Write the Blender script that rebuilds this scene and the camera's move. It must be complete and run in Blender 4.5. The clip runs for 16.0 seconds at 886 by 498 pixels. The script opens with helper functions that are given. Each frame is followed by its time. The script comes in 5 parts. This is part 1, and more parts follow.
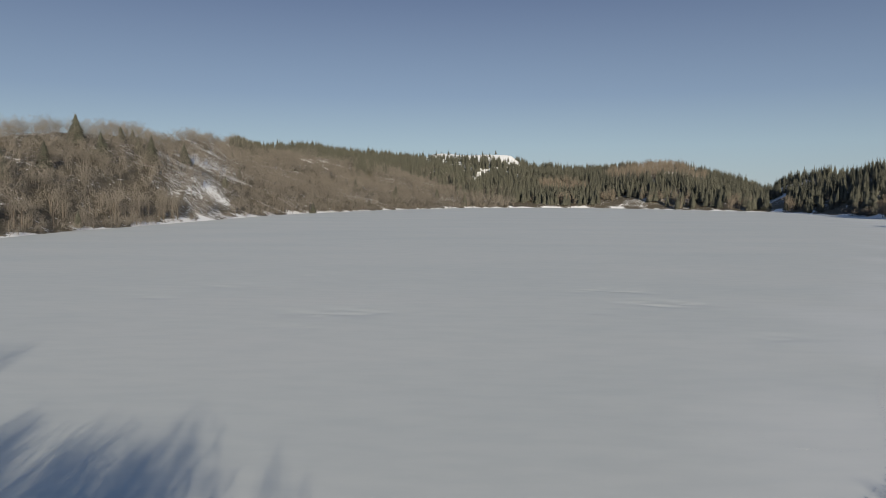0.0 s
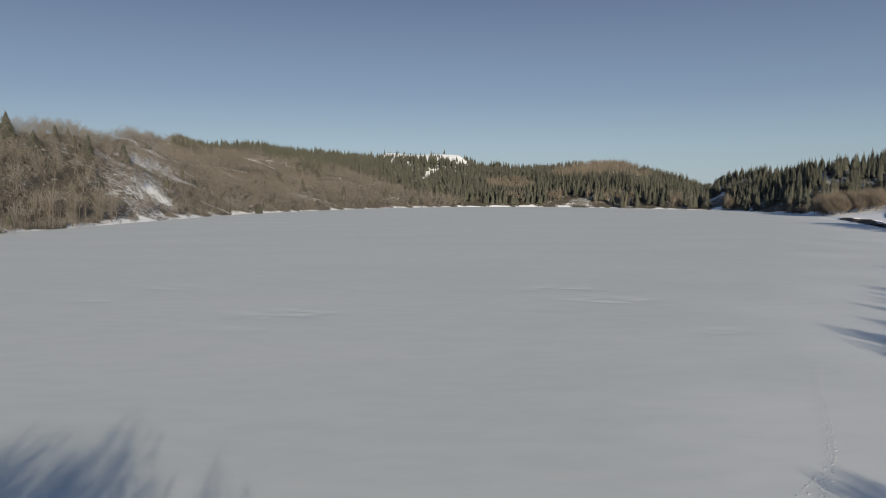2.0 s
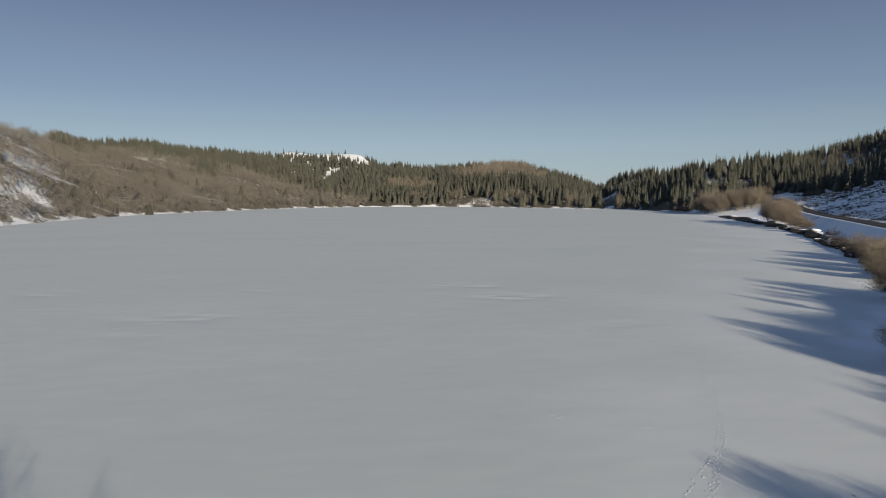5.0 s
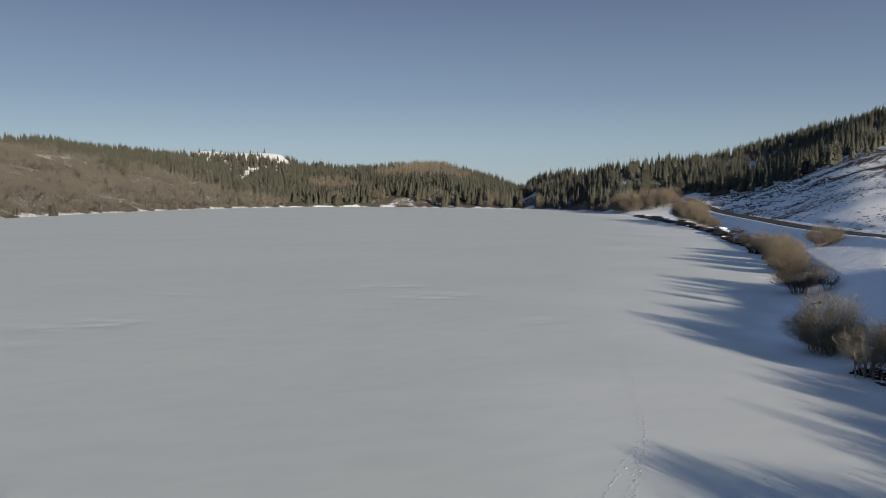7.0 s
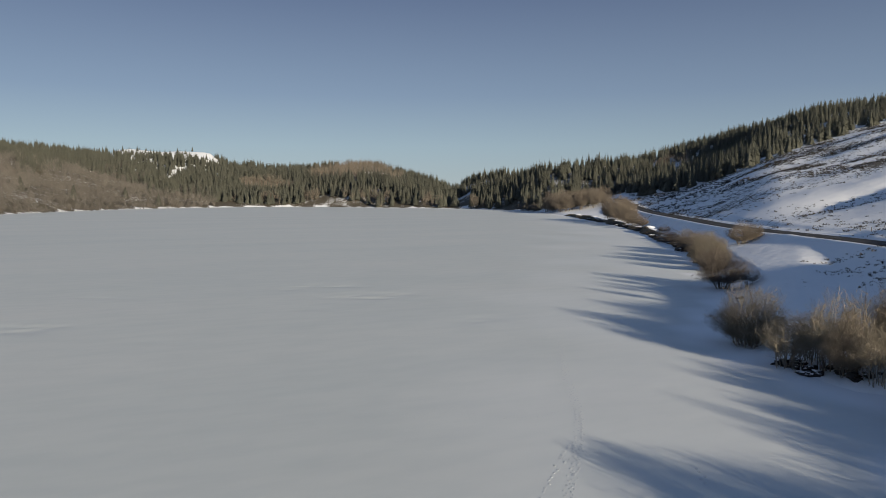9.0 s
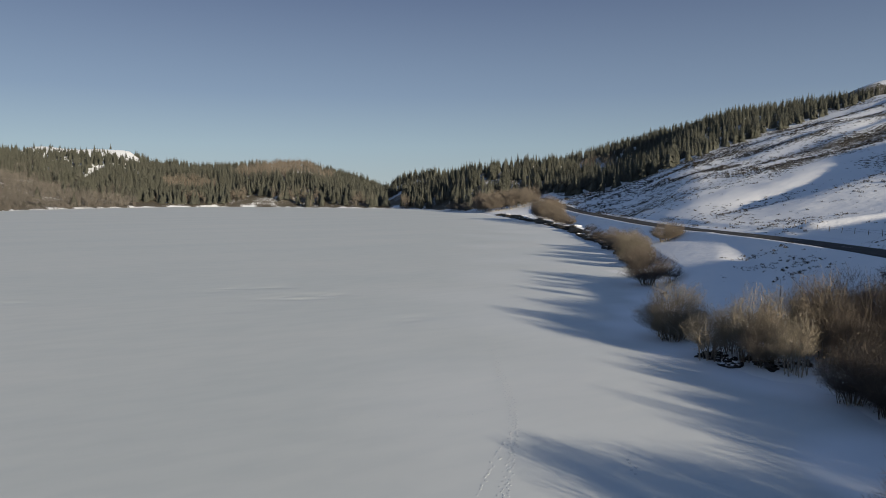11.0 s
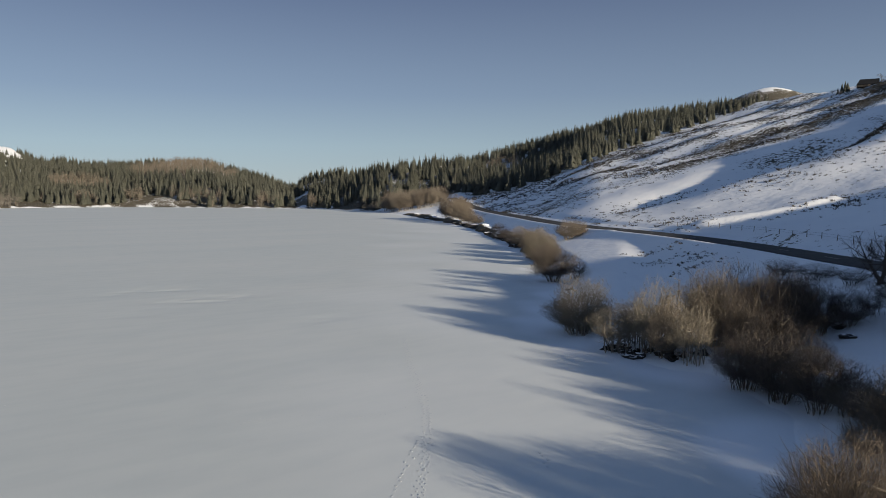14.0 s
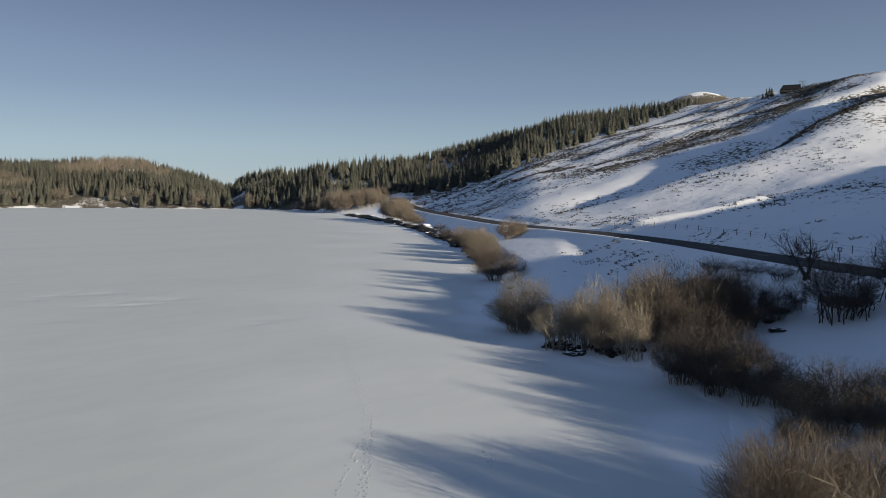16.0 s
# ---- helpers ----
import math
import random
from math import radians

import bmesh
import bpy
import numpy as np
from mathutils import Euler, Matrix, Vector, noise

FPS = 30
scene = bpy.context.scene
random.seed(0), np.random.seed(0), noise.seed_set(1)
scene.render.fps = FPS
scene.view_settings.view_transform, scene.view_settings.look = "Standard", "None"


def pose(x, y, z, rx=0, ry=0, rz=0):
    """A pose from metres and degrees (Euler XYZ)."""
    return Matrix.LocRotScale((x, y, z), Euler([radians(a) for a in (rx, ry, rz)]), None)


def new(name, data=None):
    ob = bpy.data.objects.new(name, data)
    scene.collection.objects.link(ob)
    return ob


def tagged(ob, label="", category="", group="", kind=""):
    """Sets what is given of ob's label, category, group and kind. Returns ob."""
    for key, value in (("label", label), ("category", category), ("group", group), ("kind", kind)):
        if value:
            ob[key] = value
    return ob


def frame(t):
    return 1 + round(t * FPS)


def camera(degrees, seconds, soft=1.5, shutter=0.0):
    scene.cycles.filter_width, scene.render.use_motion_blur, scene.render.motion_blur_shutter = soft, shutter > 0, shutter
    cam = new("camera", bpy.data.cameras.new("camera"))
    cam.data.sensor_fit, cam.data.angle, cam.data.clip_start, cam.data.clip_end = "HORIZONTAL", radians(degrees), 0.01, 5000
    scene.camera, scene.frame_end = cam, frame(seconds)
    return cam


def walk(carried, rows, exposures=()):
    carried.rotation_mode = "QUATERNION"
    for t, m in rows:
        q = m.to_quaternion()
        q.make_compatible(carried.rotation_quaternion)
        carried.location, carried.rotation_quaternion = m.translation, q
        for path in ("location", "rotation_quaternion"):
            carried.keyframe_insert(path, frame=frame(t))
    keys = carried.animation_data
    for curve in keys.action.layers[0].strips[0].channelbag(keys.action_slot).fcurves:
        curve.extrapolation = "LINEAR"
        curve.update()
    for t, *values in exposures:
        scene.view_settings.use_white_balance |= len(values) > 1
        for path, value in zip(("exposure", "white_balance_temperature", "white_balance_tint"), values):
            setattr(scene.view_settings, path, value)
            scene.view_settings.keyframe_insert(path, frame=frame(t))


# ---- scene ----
EXPOSURE, KELVIN = 0.42, 6800
cam = camera(65.31, 16.0, soft=0.85)
# seconds, eye x y z, yaw, pitch, roll
PATH = [
    (0.0, 0.000, 0.000, 13.000, -0.000, -4.394, -0.235),
    (0.5, 0.065, 0.179, 12.950, -0.751, -4.404, -0.171),
    (1.0, 0.119, 0.346, 12.903, -1.844, -4.410, -0.117),
    (1.5, 0.161, 0.502, 12.859, -2.966, -4.414, -0.072),
    (2.0, 0.193, 0.648, 12.818, -4.211, -4.415, -0.036),
    (2.5, 0.216, 0.785, 12.780, -5.346, -4.415, -0.006),
    (3.0, 0.230, 0.912, 12.744, -6.616, -4.414, 0.016),
    (3.5, 0.237, 1.031, 12.710, -7.766, -4.411, 0.034),
    (4.0, 0.238, 1.143, 12.678, -9.222, -4.409, 0.046),
    (6.5, 0.170, 1.608, 12.539, -17.074, -4.397, 0.062),
    (7.0, 0.148, 1.687, 12.514, -18.700, -4.396, 0.059),
    (7.5, 0.126, 1.762, 12.490, -20.117, -4.397, 0.056),
    (8.0, 0.105, 1.836, 12.466, -21.465, -4.398, 0.052),
    (8.5, 0.084, 1.907, 12.442, -22.683, -4.400, 0.048),
    (9.0, 0.065, 1.977, 12.418, -24.109, -4.403, 0.044),
    (11.5, 0.033, 2.332, 12.288, -31.209, -4.423, 0.028),
    (12.0, 0.045, 2.408, 12.258, -32.541, -4.426, 0.026),
    (12.5, 0.065, 2.488, 12.227, -33.716, -4.429, 0.023),
    (13.0, 0.094, 2.571, 12.195, -34.969, -4.430, 0.021),
    (13.5, 0.133, 2.659, 12.160, -36.146, -4.429, 0.017),
    (14.0, 0.182, 2.752, 12.123, -37.401, -4.426, 0.013),
    (14.5, 0.243, 2.851, 12.084, -38.577, -4.420, 0.008),
    (15.0, 0.317, 2.957, 12.042, -39.845, -4.411, 0.000),
    (15.5, 0.404, 3.070, 11.997, -41.017, -4.397, -0.009),
    (16.0, 0.505, 3.190, 11.949, -42.289, -4.379, -0.021),
]
walk(cam, [(t, pose(x, y, z, 90 + pitch, roll, yaw)) for t, x, y, z, yaw, pitch, roll in PATH], [(t, EXPOSURE + stops, KELVIN, 10) for t, stops in ((0.0, 0.0), (4.0, -0.03), (9.0, -0.04), (12.5, 0.0), (16.0, 0.09))])

# ---- light ----
SUN_AZ, SUN_EL = 171.0, 13.1   # degrees clockwise from the first heading; height over the horizon
SUN_DIR = Vector((math.sin(radians(SUN_AZ)) * math.cos(radians(SUN_EL)), math.cos(radians(SUN_AZ)) * math.cos(radians(SUN_EL)), math.sin(radians(SUN_EL))))
world = bpy.data.worlds.new("winter_sky")
scene.world = world
world.use_nodes = True
wn = world.node_tree.nodes
sky = wn.new("ShaderNodeTexSky")
sky.sky_type = "NISHITA"
sky.sun_disc = False
sky.sun_elevation = radians(SUN_EL)
sky.sun_rotation = radians(SUN_AZ)
sky.altitude = 1250
sky.air_density = 1.0
sky.dust_density = 0.6
sky.ozone_density = 1.5
wn["Background"].inputs["Strength"].default_value = 0.08
# thin winter haze over the clear-sky model: pale at the horizon, deep blue overhead
wl = world.node_tree.links
coord, part_z = wn.new("ShaderNodeTexCoord"), wn.new("ShaderNodeSeparateXYZ")
wl.new(coord.outputs["Generated"], part_z.inputs[0])
haze = wn.new("ShaderNodeValToRGB")
for k, (p, c) in enumerate([(0.0, (3.4, 4.3, 5.0)), (0.07, (2.9, 3.98, 5.0)), (0.14, (2.0, 2.83, 4.2)), (0.27, (1.12, 1.6, 2.8)), (0.6, (0.85, 1.42, 2.62)), (1.0, (0.72, 1.22, 2.4))]):
    if k > 1:
        haze.color_ramp.elements.new(p)
    haze.color_ramp.elements[k].position = p
    haze.color_ramp.elements[k].color = (*c, 1)
wl.new(part_z.outputs["Z"], haze.inputs["Fac"])
blend = wn.new("ShaderNodeMix")
blend.data_type = "RGBA"
blend.inputs[0].default_value = 0.9
wl.new(sky.outputs[0], blend.inputs[6])
# clear air scatters least light at a right angle to the sun
toward = wn.new("ShaderNodeVectorMath")
toward.operation = "DOT_PRODUCT"
toward.inputs[1].default_value = SUN_DIR
wl.new(coord.outputs["Generated"], toward.inputs[0])
square = wn.new("ShaderNodeMath")
square.operation = "POWER"
square.inputs[1].default_value = 2.0
wl.new(toward.outputs["Value"], square.inputs[0])
phase = wn.new("ShaderNodeMapRange")
phase.inputs["To Min"].default_value, phase.inputs["To Max"].default_value = 0.85, 1.05
wl.new(square.outputs[0], phase.inputs["Value"])
dimmed = wn.new("ShaderNodeVectorMath")
dimmed.operation = "SCALE"
wl.new(haze.outputs["Color"], dimmed.inputs[0])
wl.new(phase.outputs[0], dimmed.inputs["Scale"])
wl.new(dimmed.outputs[0], blend.inputs[7])
wl.new(blend.outputs[2], wn["Background"].inputs["Color"])
sun_data = bpy.data.lights.new("sun", "SUN")
sun_data.energy = 4.75
sun_data.angle = radians(0.6)
sun_data.color = (1.0, 0.90, 0.73)
sun = new("sun", sun_data)
sun.rotation_mode = "QUATERNION"
sun.rotation_quaternion = SUN_DIR.to_track_quat("Z", "Y")
sun.location = SUN_DIR * 60

# ---- materials ----
def mat(name, rough=0.8):
    m = bpy.data.materials.new(name)
    m.use_nodes = True
    b = m.node_tree.nodes["Principled BSDF"]
    b.inputs["Roughness"].default_value = rough
    b.inputs["Specular IOR Level"].default_value = 0.25
    return m, m.node_tree.nodes, m.node_tree.links, b


def noise_tex(n, l, scale, detail=4.0, vector=None, stretch=None, rough=0.55):
    t = n.new("ShaderNodeTexNoise")
    t.inputs["Scale"].default_value = scale
    t.inputs["Detail"].default_value = detail
    t.inputs["Roughness"].default_value = rough
    if vector is None:
        vector = n.new("ShaderNodeTexCoord").outputs["Object"]
    if stretch:
        mp = n.new("ShaderNodeMapping")
        mp.inputs["Scale"].default_value = stretch[:3]
        mp.inputs["Rotation"].default_value = (0, 0, radians(stretch[3]))
        l.new(vector, mp.inputs["Vector"])
        vector = mp.outputs["Vector"]
    l.new(vector, t.inputs["Vector"])
    return t.outputs["Fac"]


def ramp(n, l, fac, stops):
    r = n.new("ShaderNodeValToRGB")
    e = r.color_ramp.elements
    while len(e) < len(stops):
        e.new(0.5)
    for k, (p, c) in enumerate(stops):
        e[k].position = p
        e[k].color = (*c, 1) if len(c) == 3 else c
    l.new(fac, r.inputs["Fac"])
    return r.outputs["Color"]


def mix(n, l, fac, a, b):
    m = n.new("ShaderNodeMix")
    m.data_type = "RGBA"
    for sock, v in ((m.inputs[0], fac), (m.inputs[6], a), (m.inputs[7], b)):
        if isinstance(v, (float, int)):
            sock.default_value = v
        elif isinstance(v, tuple):
            sock.default_value = (*v, 1)
        else:
            l.new(v, sock)
    return m.outputs[2]


def bump(n, l, b, height, strength, distance):
    bp = n.new("ShaderNodeBump")
    bp.inputs["Strength"].default_value = strength
    bp.inputs["Distance"].default_value = distance
    l.new(height, bp.inputs["Height"])
    l.new(bp.outputs["Normal"], b.inputs["Normal"])


def maths(n, l, op, a, b):
    m = n.new("ShaderNodeMath")
    m.operation = op
    m.use_clamp = op == "MULTIPLY_ADD"
    for sock, v in zip(m.inputs, (a, b)):
        if isinstance(v, (float, int)):
            sock.default_value = v
        else:
            l.new(v, sock)
    return m.outputs[0]


def lake_snow():
    m, n, l, b = mat("wind_packed_snow_on_ice", 0.6)
    broad = noise_tex(n, l, 0.018, 5, stretch=(1, 2.6, 1, 20))
    fine = noise_tex(n, l, 0.22, 6, stretch=(1, 3.0, 1, 14))
    c = ramp(n, l, broad, [(0.30, (0.550, 0.588, 0.586)), (0.52, (0.584, 0.614, 0.606)), (0.72, (0.610, 0.630, 0.620))])
    c2 = ramp(n, l, fine, [(0.35, (0.95, 0.96, 0.965)), (0.6, (1, 1, 1))])
    mm = n.new("ShaderNodeMix")
    mm.data_type, mm.blend_type = "RGBA", "MULTIPLY"
    mm.inputs[0].default_value = 1.0
    l.new(c, mm.inputs[6])
    l.new(c2, mm.inputs[7])
    shore = n.new("ShaderNodeAttribute")
    shore.attribute_name = "edge_white"
    l.new(mix(n, l, shore.outputs["Fac"], mm.outputs[2], (0.84, 0.86, 0.89)), b.inputs["Base Color"])
    bump(n, l, b, noise_tex(n, l, 0.9, 7, stretch=(1, 2.2, 1, 14)), 0.15, 0.04)
    return m


def ground_snow():
    """Snow with dead grass, heather and leaf litter where the cover attribute is high."""
    m, n, l, b = mat("hill_snow", 0.75)
    cover = n.new("ShaderNodeAttribute")
    cover.attribute_name = "cover"
    patch = noise_tex(n, l, 0.42, 9, stretch=(1.0, 1.7, 1.6, -12), rough=0.68)
    broad = noise_tex(n, l, 0.02, 5, stretch=(1.0, 1.7, 1.6, -12))
    both = maths(n, l, "ADD", patch, maths(n, l, "MULTIPLY", broad, 0.6))
    k = maths(n, l, "ADD", both, maths(n, l, "MULTIPLY", cover.outputs["Fac"], 0.62))
    mask = n.new("ShaderNodeMapRange")
    mask.inputs["From Min"].default_value = 1.06
    mask.inputs["From Max"].default_value = 1.11
    l.new(k, mask.inputs["Value"])
    grass = ramp(n, l, noise_tex(n, l, 0.8, 8), [(0.3, (0.042, 0.036, 0.028)), (0.5, (0.10, 0.086, 0.062)), (0.75, (0.165, 0.142, 0.10))])
    snow = ramp(n, l, noise_tex(n, l, 0.05, 6), [(0.3, (0.82, 0.84, 0.87)), (0.7, (0.91, 0.92, 0.93))])
    l.new(mix(n, l, mask.outputs[0], snow, grass), b.inputs["Base Color"])
    bump(n, l, b, noise_tex(n, l, 0.45, 8), 0.6, 0.25)
    return m


def foliage(name, dark, light, rough=0.75):
    m, n, l, b = mat(name, rough)
    geo = n.new("ShaderNodeNewGeometry")
    info = n.new("ShaderNodeObjectInfo")
    pos = noise_tex(n, l, 0.05, 3, vector=geo.outputs["Position"])
    r = maths(n, l, "ADD", maths(n, l, "MULTIPLY", geo.outputs["Random Per Island"], 0.55), maths(n, l, "MULTIPLY", info.outputs["Random"], 0.25))
    r = maths(n, l, "ADD", r, maths(n, l, "MULTIPLY", maths(n, l, "SUBTRACT", pos, 0.4), 0.9))
    l.new(ramp(n, l, r, [(0.1, dark), (0.85, light)]), b.inputs["Base Color"])
    return m


def plain(name, stops, scale, rough=0.8, bump_strength=0.3, distance=0.02):
    m, n, l, b = mat(name, rough)
    f = noise_tex(n, l, scale, 7)
    l.new(ramp(n, l, f, stops), b.inputs["Base Color"])
    bump(n, l, b, noise_tex(n, l, scale * 3, 6), bump_strength, distance)
    return m


M_LAKE = lake_snow()
M_GROUND = ground_snow()
# needle colour lifted, standing in for haze before the far woods
M_SPRUCE = foliage("hazed_spruce_needles", (0.052, 0.055, 0.045), (0.094, 0.095, 0.074))
M_BARK = plain("grey_bark", [(0.3, (0.05, 0.04, 0.032)), (0.7, (0.16, 0.13, 0.10))], 3.0)
M_BARE = foliage("bare_crown_twigs", (0.098, 0.089, 0.078), (0.232, 0.209, 0.182))
M_LARCH = foliage("russet_larch_twigs", (0.115, 0.095, 0.077), (0.235, 0.20, 0.16))
M_TWIG_TAN = foliage("tan_willow_twigs", (0.098, 0.082, 0.066), (0.245, 0.202, 0.157))
M_TWIG_RUSSET = foliage("russet_willow_twigs", (0.070, 0.055, 0.044), (0.185, 0.147, 0.110))
M_TWIG_YELLOW = foliage("yellow_willow_twigs", (0.13, 0.113, 0.086), (0.315, 0.272, 0.207))
M_TWIG_DARK = foliage("dark_red_brown_twigs", (0.052, 0.043, 0.038), (0.118, 0.097, 0.081))
M_STEM = plain("willow_bark", [(0.3, (0.07, 0.057, 0.045)), (0.7, (0.27, 0.225, 0.17))], 2.0)
M_STEM_PALE = plain("pale_willow_bark", [(0.3, (0.13, 0.112, 0.092)), (0.7, (0.40, 0.345, 0.275))], 2.0)
# bark darkened in its colour, for trees that stand in shade
M_LIMB = plain("shade_dark_limb_bark", [(0.3, (0.035, 0.029, 0.025)), (0.7, (0.10, 0.083, 0.07))], 2.0)
M_ASPHALT = plain("wet_asphalt", [(0.3, (0.020, 0.021, 0.023)), (0.7, (0.048, 0.047, 0.046))], 0.7, 0.8, 0.15, 0.01)
M_PAINT = plain("road_paint", [(0.3, (0.12, 0.12, 0.12)), (0.7, (0.34, 0.34, 0.33))], 2.0)
M_ROCK = plain("dark_basalt", [(0.3, (0.018, 0.017, 0.016)), (0.7, (0.07, 0.062, 0.055))], 1.5, 0.8, 0.6, 0.08)
M_POST = plain("weathered_wood", [(0.3, (0.10, 0.085, 0.07)), (0.7, (0.24, 0.21, 0.18))], 6.0)
M_WIRE = plain("fence_wire", [(0.3, (0.12, 0.12, 0.12)), (0.7, (0.22, 0.22, 0.22))], 6.0, 0.5)
M_SIGN = plain("sign_blue_enamel", [(0.3, (0.03, 0.06, 0.16)), (0.7, (0.04, 0.08, 0.2))], 2.0, 0.4, 0.05)
M_SIGN_WHITE = plain("sign_white_enamel", [(0.3, (0.65, 0.65, 0.65)), (0.7, (0.75, 0.75, 0.75))], 2.0, 0.4, 0.05)
M_STONE = plain("barn_stone", [(0.3, (0.03, 0.027, 0.024)), (0.7, (0.08, 0.07, 0.06))], 1.2, 0.85, 0.5, 0.08)
M_ROOF = plain("barn_roof_slate", [(0.3, (0.006, 0.007, 0.009)), (0.7, (0.015, 0.016, 0.019))], 1.5, 0.85, 0.4, 0.04)
M_TUSSOCK = foliage("heather_and_dead_grass", (0.020, 0.018, 0.015), (0.080, 0.067, 0.050))
M_PRINT = plain("trodden_snow", [(0.3, (0.50, 0.54, 0.57)), (0.7, (0.64, 0.655, 0.66))], 3.0, 0.7, 0.3, 0.02)

# ---- helpers of the place ----
rng = np.random.default_rng(7)


def mesh_from(name, verts, faces, material, smooth=False):
    """A mesh from numpy arrays: verts n x 3, faces m x 3 or m x 4."""
    me = bpy.data.meshes.new(name)
    verts = np.asarray(verts, dtype=np.float32)
    faces = np.asarray(faces, dtype=np.int32)
    k = faces.shape[1]
    me.vertices.add(len(verts))
    me.vertices.foreach_set("co", verts.ravel())
    me.loops.add(faces.size)
    me.loops.foreach_set("vertex_index", faces.ravel())
    me.polygons.add(len(faces))
    me.polygons.foreach_set("loop_start", np.arange(0, faces.size, k, dtype=np.int32))
    me.polygons.foreach_set("use_smooth", np.full(len(faces), smooth))
    me.materials.append(material)
    me.update(calc_edges=True)
    return me


def part(name, data, material, parent, label=""):
    """One mesh object under a thing: data is a bmesh or a finished mesh."""
    if isinstance(data, bmesh.types.BMesh):
        me = bpy.data.meshes.new(name)
        data.to_mesh(me)
        data.free()
        me.materials.append(material)
        data = me
    ob = new(name, data)
    ob.parent = parent
    if label:
        tagged(ob, label)
    return ob


_HEADINGS = np.arange(-180, 180.05, 0.1)


def lerp_table(x, table, col):
    """A column of a table over the heading, eased so that no crease shows: little on the far shore, more on the open slope."""
    key = (id(table), col)
    if key not in EASED:
        t = np.array(table)
        v = np.interp(_HEADINGS, t[:, 0], t[:, col])
        soft = []
        for sigma in (4, 22):
            k = np.exp(-0.5 * (np.arange(-70, 71) / sigma) ** 2)
            soft.append(np.convolve(np.pad(v, 70, mode="edge"), k / k.sum(), "valid"))
        w = np.clip((_HEADINGS - 40) / 4, 0, 1)
        EASED[key] = soft[0] * (1 - w) + soft[1] * w
    return np.interp(x, _HEADINGS, EASED[key])


EASED = {}


def chaikin(pts, times):
    p = np.array(pts, dtype=float)
    for _ in range(times):
        q = np.roll(p, -1, axis=0)
        p = np.stack([0.75 * p + 0.25 * q, 0.25 * p + 0.75 * q], 1).reshape(-1, 2)
    return p


_g = np.random.default_rng(11)
WAVES = [(2 ** (k / 2.0), _g.uniform(0, 2 * math.pi, 7), _g.uniform(0, 2 * math.pi, 7)) for k in range(12)]


def waves(x, y, size, octaves=6, gain=0.62):
    """Smooth uneven relief, about -1 to 1, whose largest forms are about size metres across."""
    z, amp, total = np.zeros_like(x), 1.0, 0.0
    for s, ang, ph in WAVES[:octaves]:
        k = 2 * math.pi * s / size
        layer = sum(np.sin(k * (x * math.cos(a) + y * math.sin(a)) + p) for a, p in zip(ang, ph))
        z, total, amp = z + amp * layer / 2.2, total + amp, amp * gain
    return z / total * 1.6


# ---- the plan: shoreline, hills and road ----
SHORE = chaikin([(-60, 12), (-105, 50), (-138, 110), (-130, 199), (-132, 235), (-126, 278), (-117, 373), (-108, 464), (-83, 549),
                 (-30, 677), (42, 775), (140, 805), (212, 745), (255, 660), (292, 600), (292, 497), (279, 445), (252, 379), (236, 342), (212, 293),
                 (201, 269), (180, 228), (164, 199), (135, 154), (117, 126), (101, 104), (88, 88), (77, 73), (64, 62), (49, 49), (46, 42), (43, 36), (41, 31),
                 (43, 28), (40, 24), (37, 20), (31, 17), (25, 12), (16, 7), (4, 4), (-12, 3), (-30, 7)], 2)

# heading, ridge distance, ridge height, steepness at the foot
RIDGE = [(-180, 420, 40, 1.0), (-120, 380, 40, 1.0), (-60, 330, 42, 0.9), (-33, 430, 41, 0.85), (-29, 450, 44, 0.85), (-24, 500, 50, 0.85), (-19, 680, 62, 0.8),
         (-15.6, 1000, 80, 0.9), (-10, 1080, 79, 0.9), (-4.8, 1150, 74, 0.95), (-2.2, 1220, 72, 1.0), (-1.2, 1300, 89, 1.1), (0.5, 1300, 91, 1.1), (2, 1300, 90, 1.1), (3.2, 1300, 91, 1.1), (4.6, 1300, 87, 1.1), (5.9, 1300, 84, 1.1), (6.7, 1250, 60, 1.0),
         (10.4, 1150, 48, 0.9), (13, 1100, 50, 0.85), (15.7, 1050, 55, 0.8), (18.6, 1020, 57, 0.8), (20.7, 1000, 38, 0.8), (23.9, 960, 22, 0.8), (25, 960, 8, 0.8),
         (26, 900, 25, 0.8), (28.4, 820, 30.5, 0.8), (30.5, 740, 32, 0.8), (32, 680, 32.5, 1.0), (33.2, 670, 33.5, 1.6), (34.5, 660, 34, 2.5), (36.5, 660, 37.5, 3.0), (38.4, 660, 40, 2.6), (40, 670, 43, 1.6), (42.6, 690, 52, 1.0), (46.3, 710, 67.5, 1.0), (52.2, 690, 80, 1.0),
         (56.6, 640, 84, 1.0), (60.5, 600, 83, 1.0), (64.9, 560, 82, 1.0), (68.3, 520, 82, 1.0), (74.5, 480, 84, 1.0), (80, 480, 80, 1.0), (88, 520, 66, 1.0), (100, 560, 50, 1.0), (130, 560, 45, 1.0), (180, 420, 40, 1.0)]

# heading, distance and height of the road's middle
ROAD = [(38.0, 530, 10.9), (38.1, 515, 10.6), (39.0, 440, 6.8), (40.2, 365, 4.7), (41.5, 300, 4.1), (43, 255, 4.0), (45, 205, 4.4), (47.7, 165, 4.9), (52.3, 145, 5.0), (56.8, 123, 5.0), (61.1, 106, 5.0), (65.2, 90, 5.0), (69.1, 80, 5.0),
        (72.8, 74, 5.0), (75.1, 71.5, 5.0), (80, 67, 5.2), (86, 63, 6.4), (92, 60, 8.2), (99, 58, 10.2), (105, 57, 11.6), (112, 58, 12.0), (120, 60, 11.4), (130, 63, 10.6)]


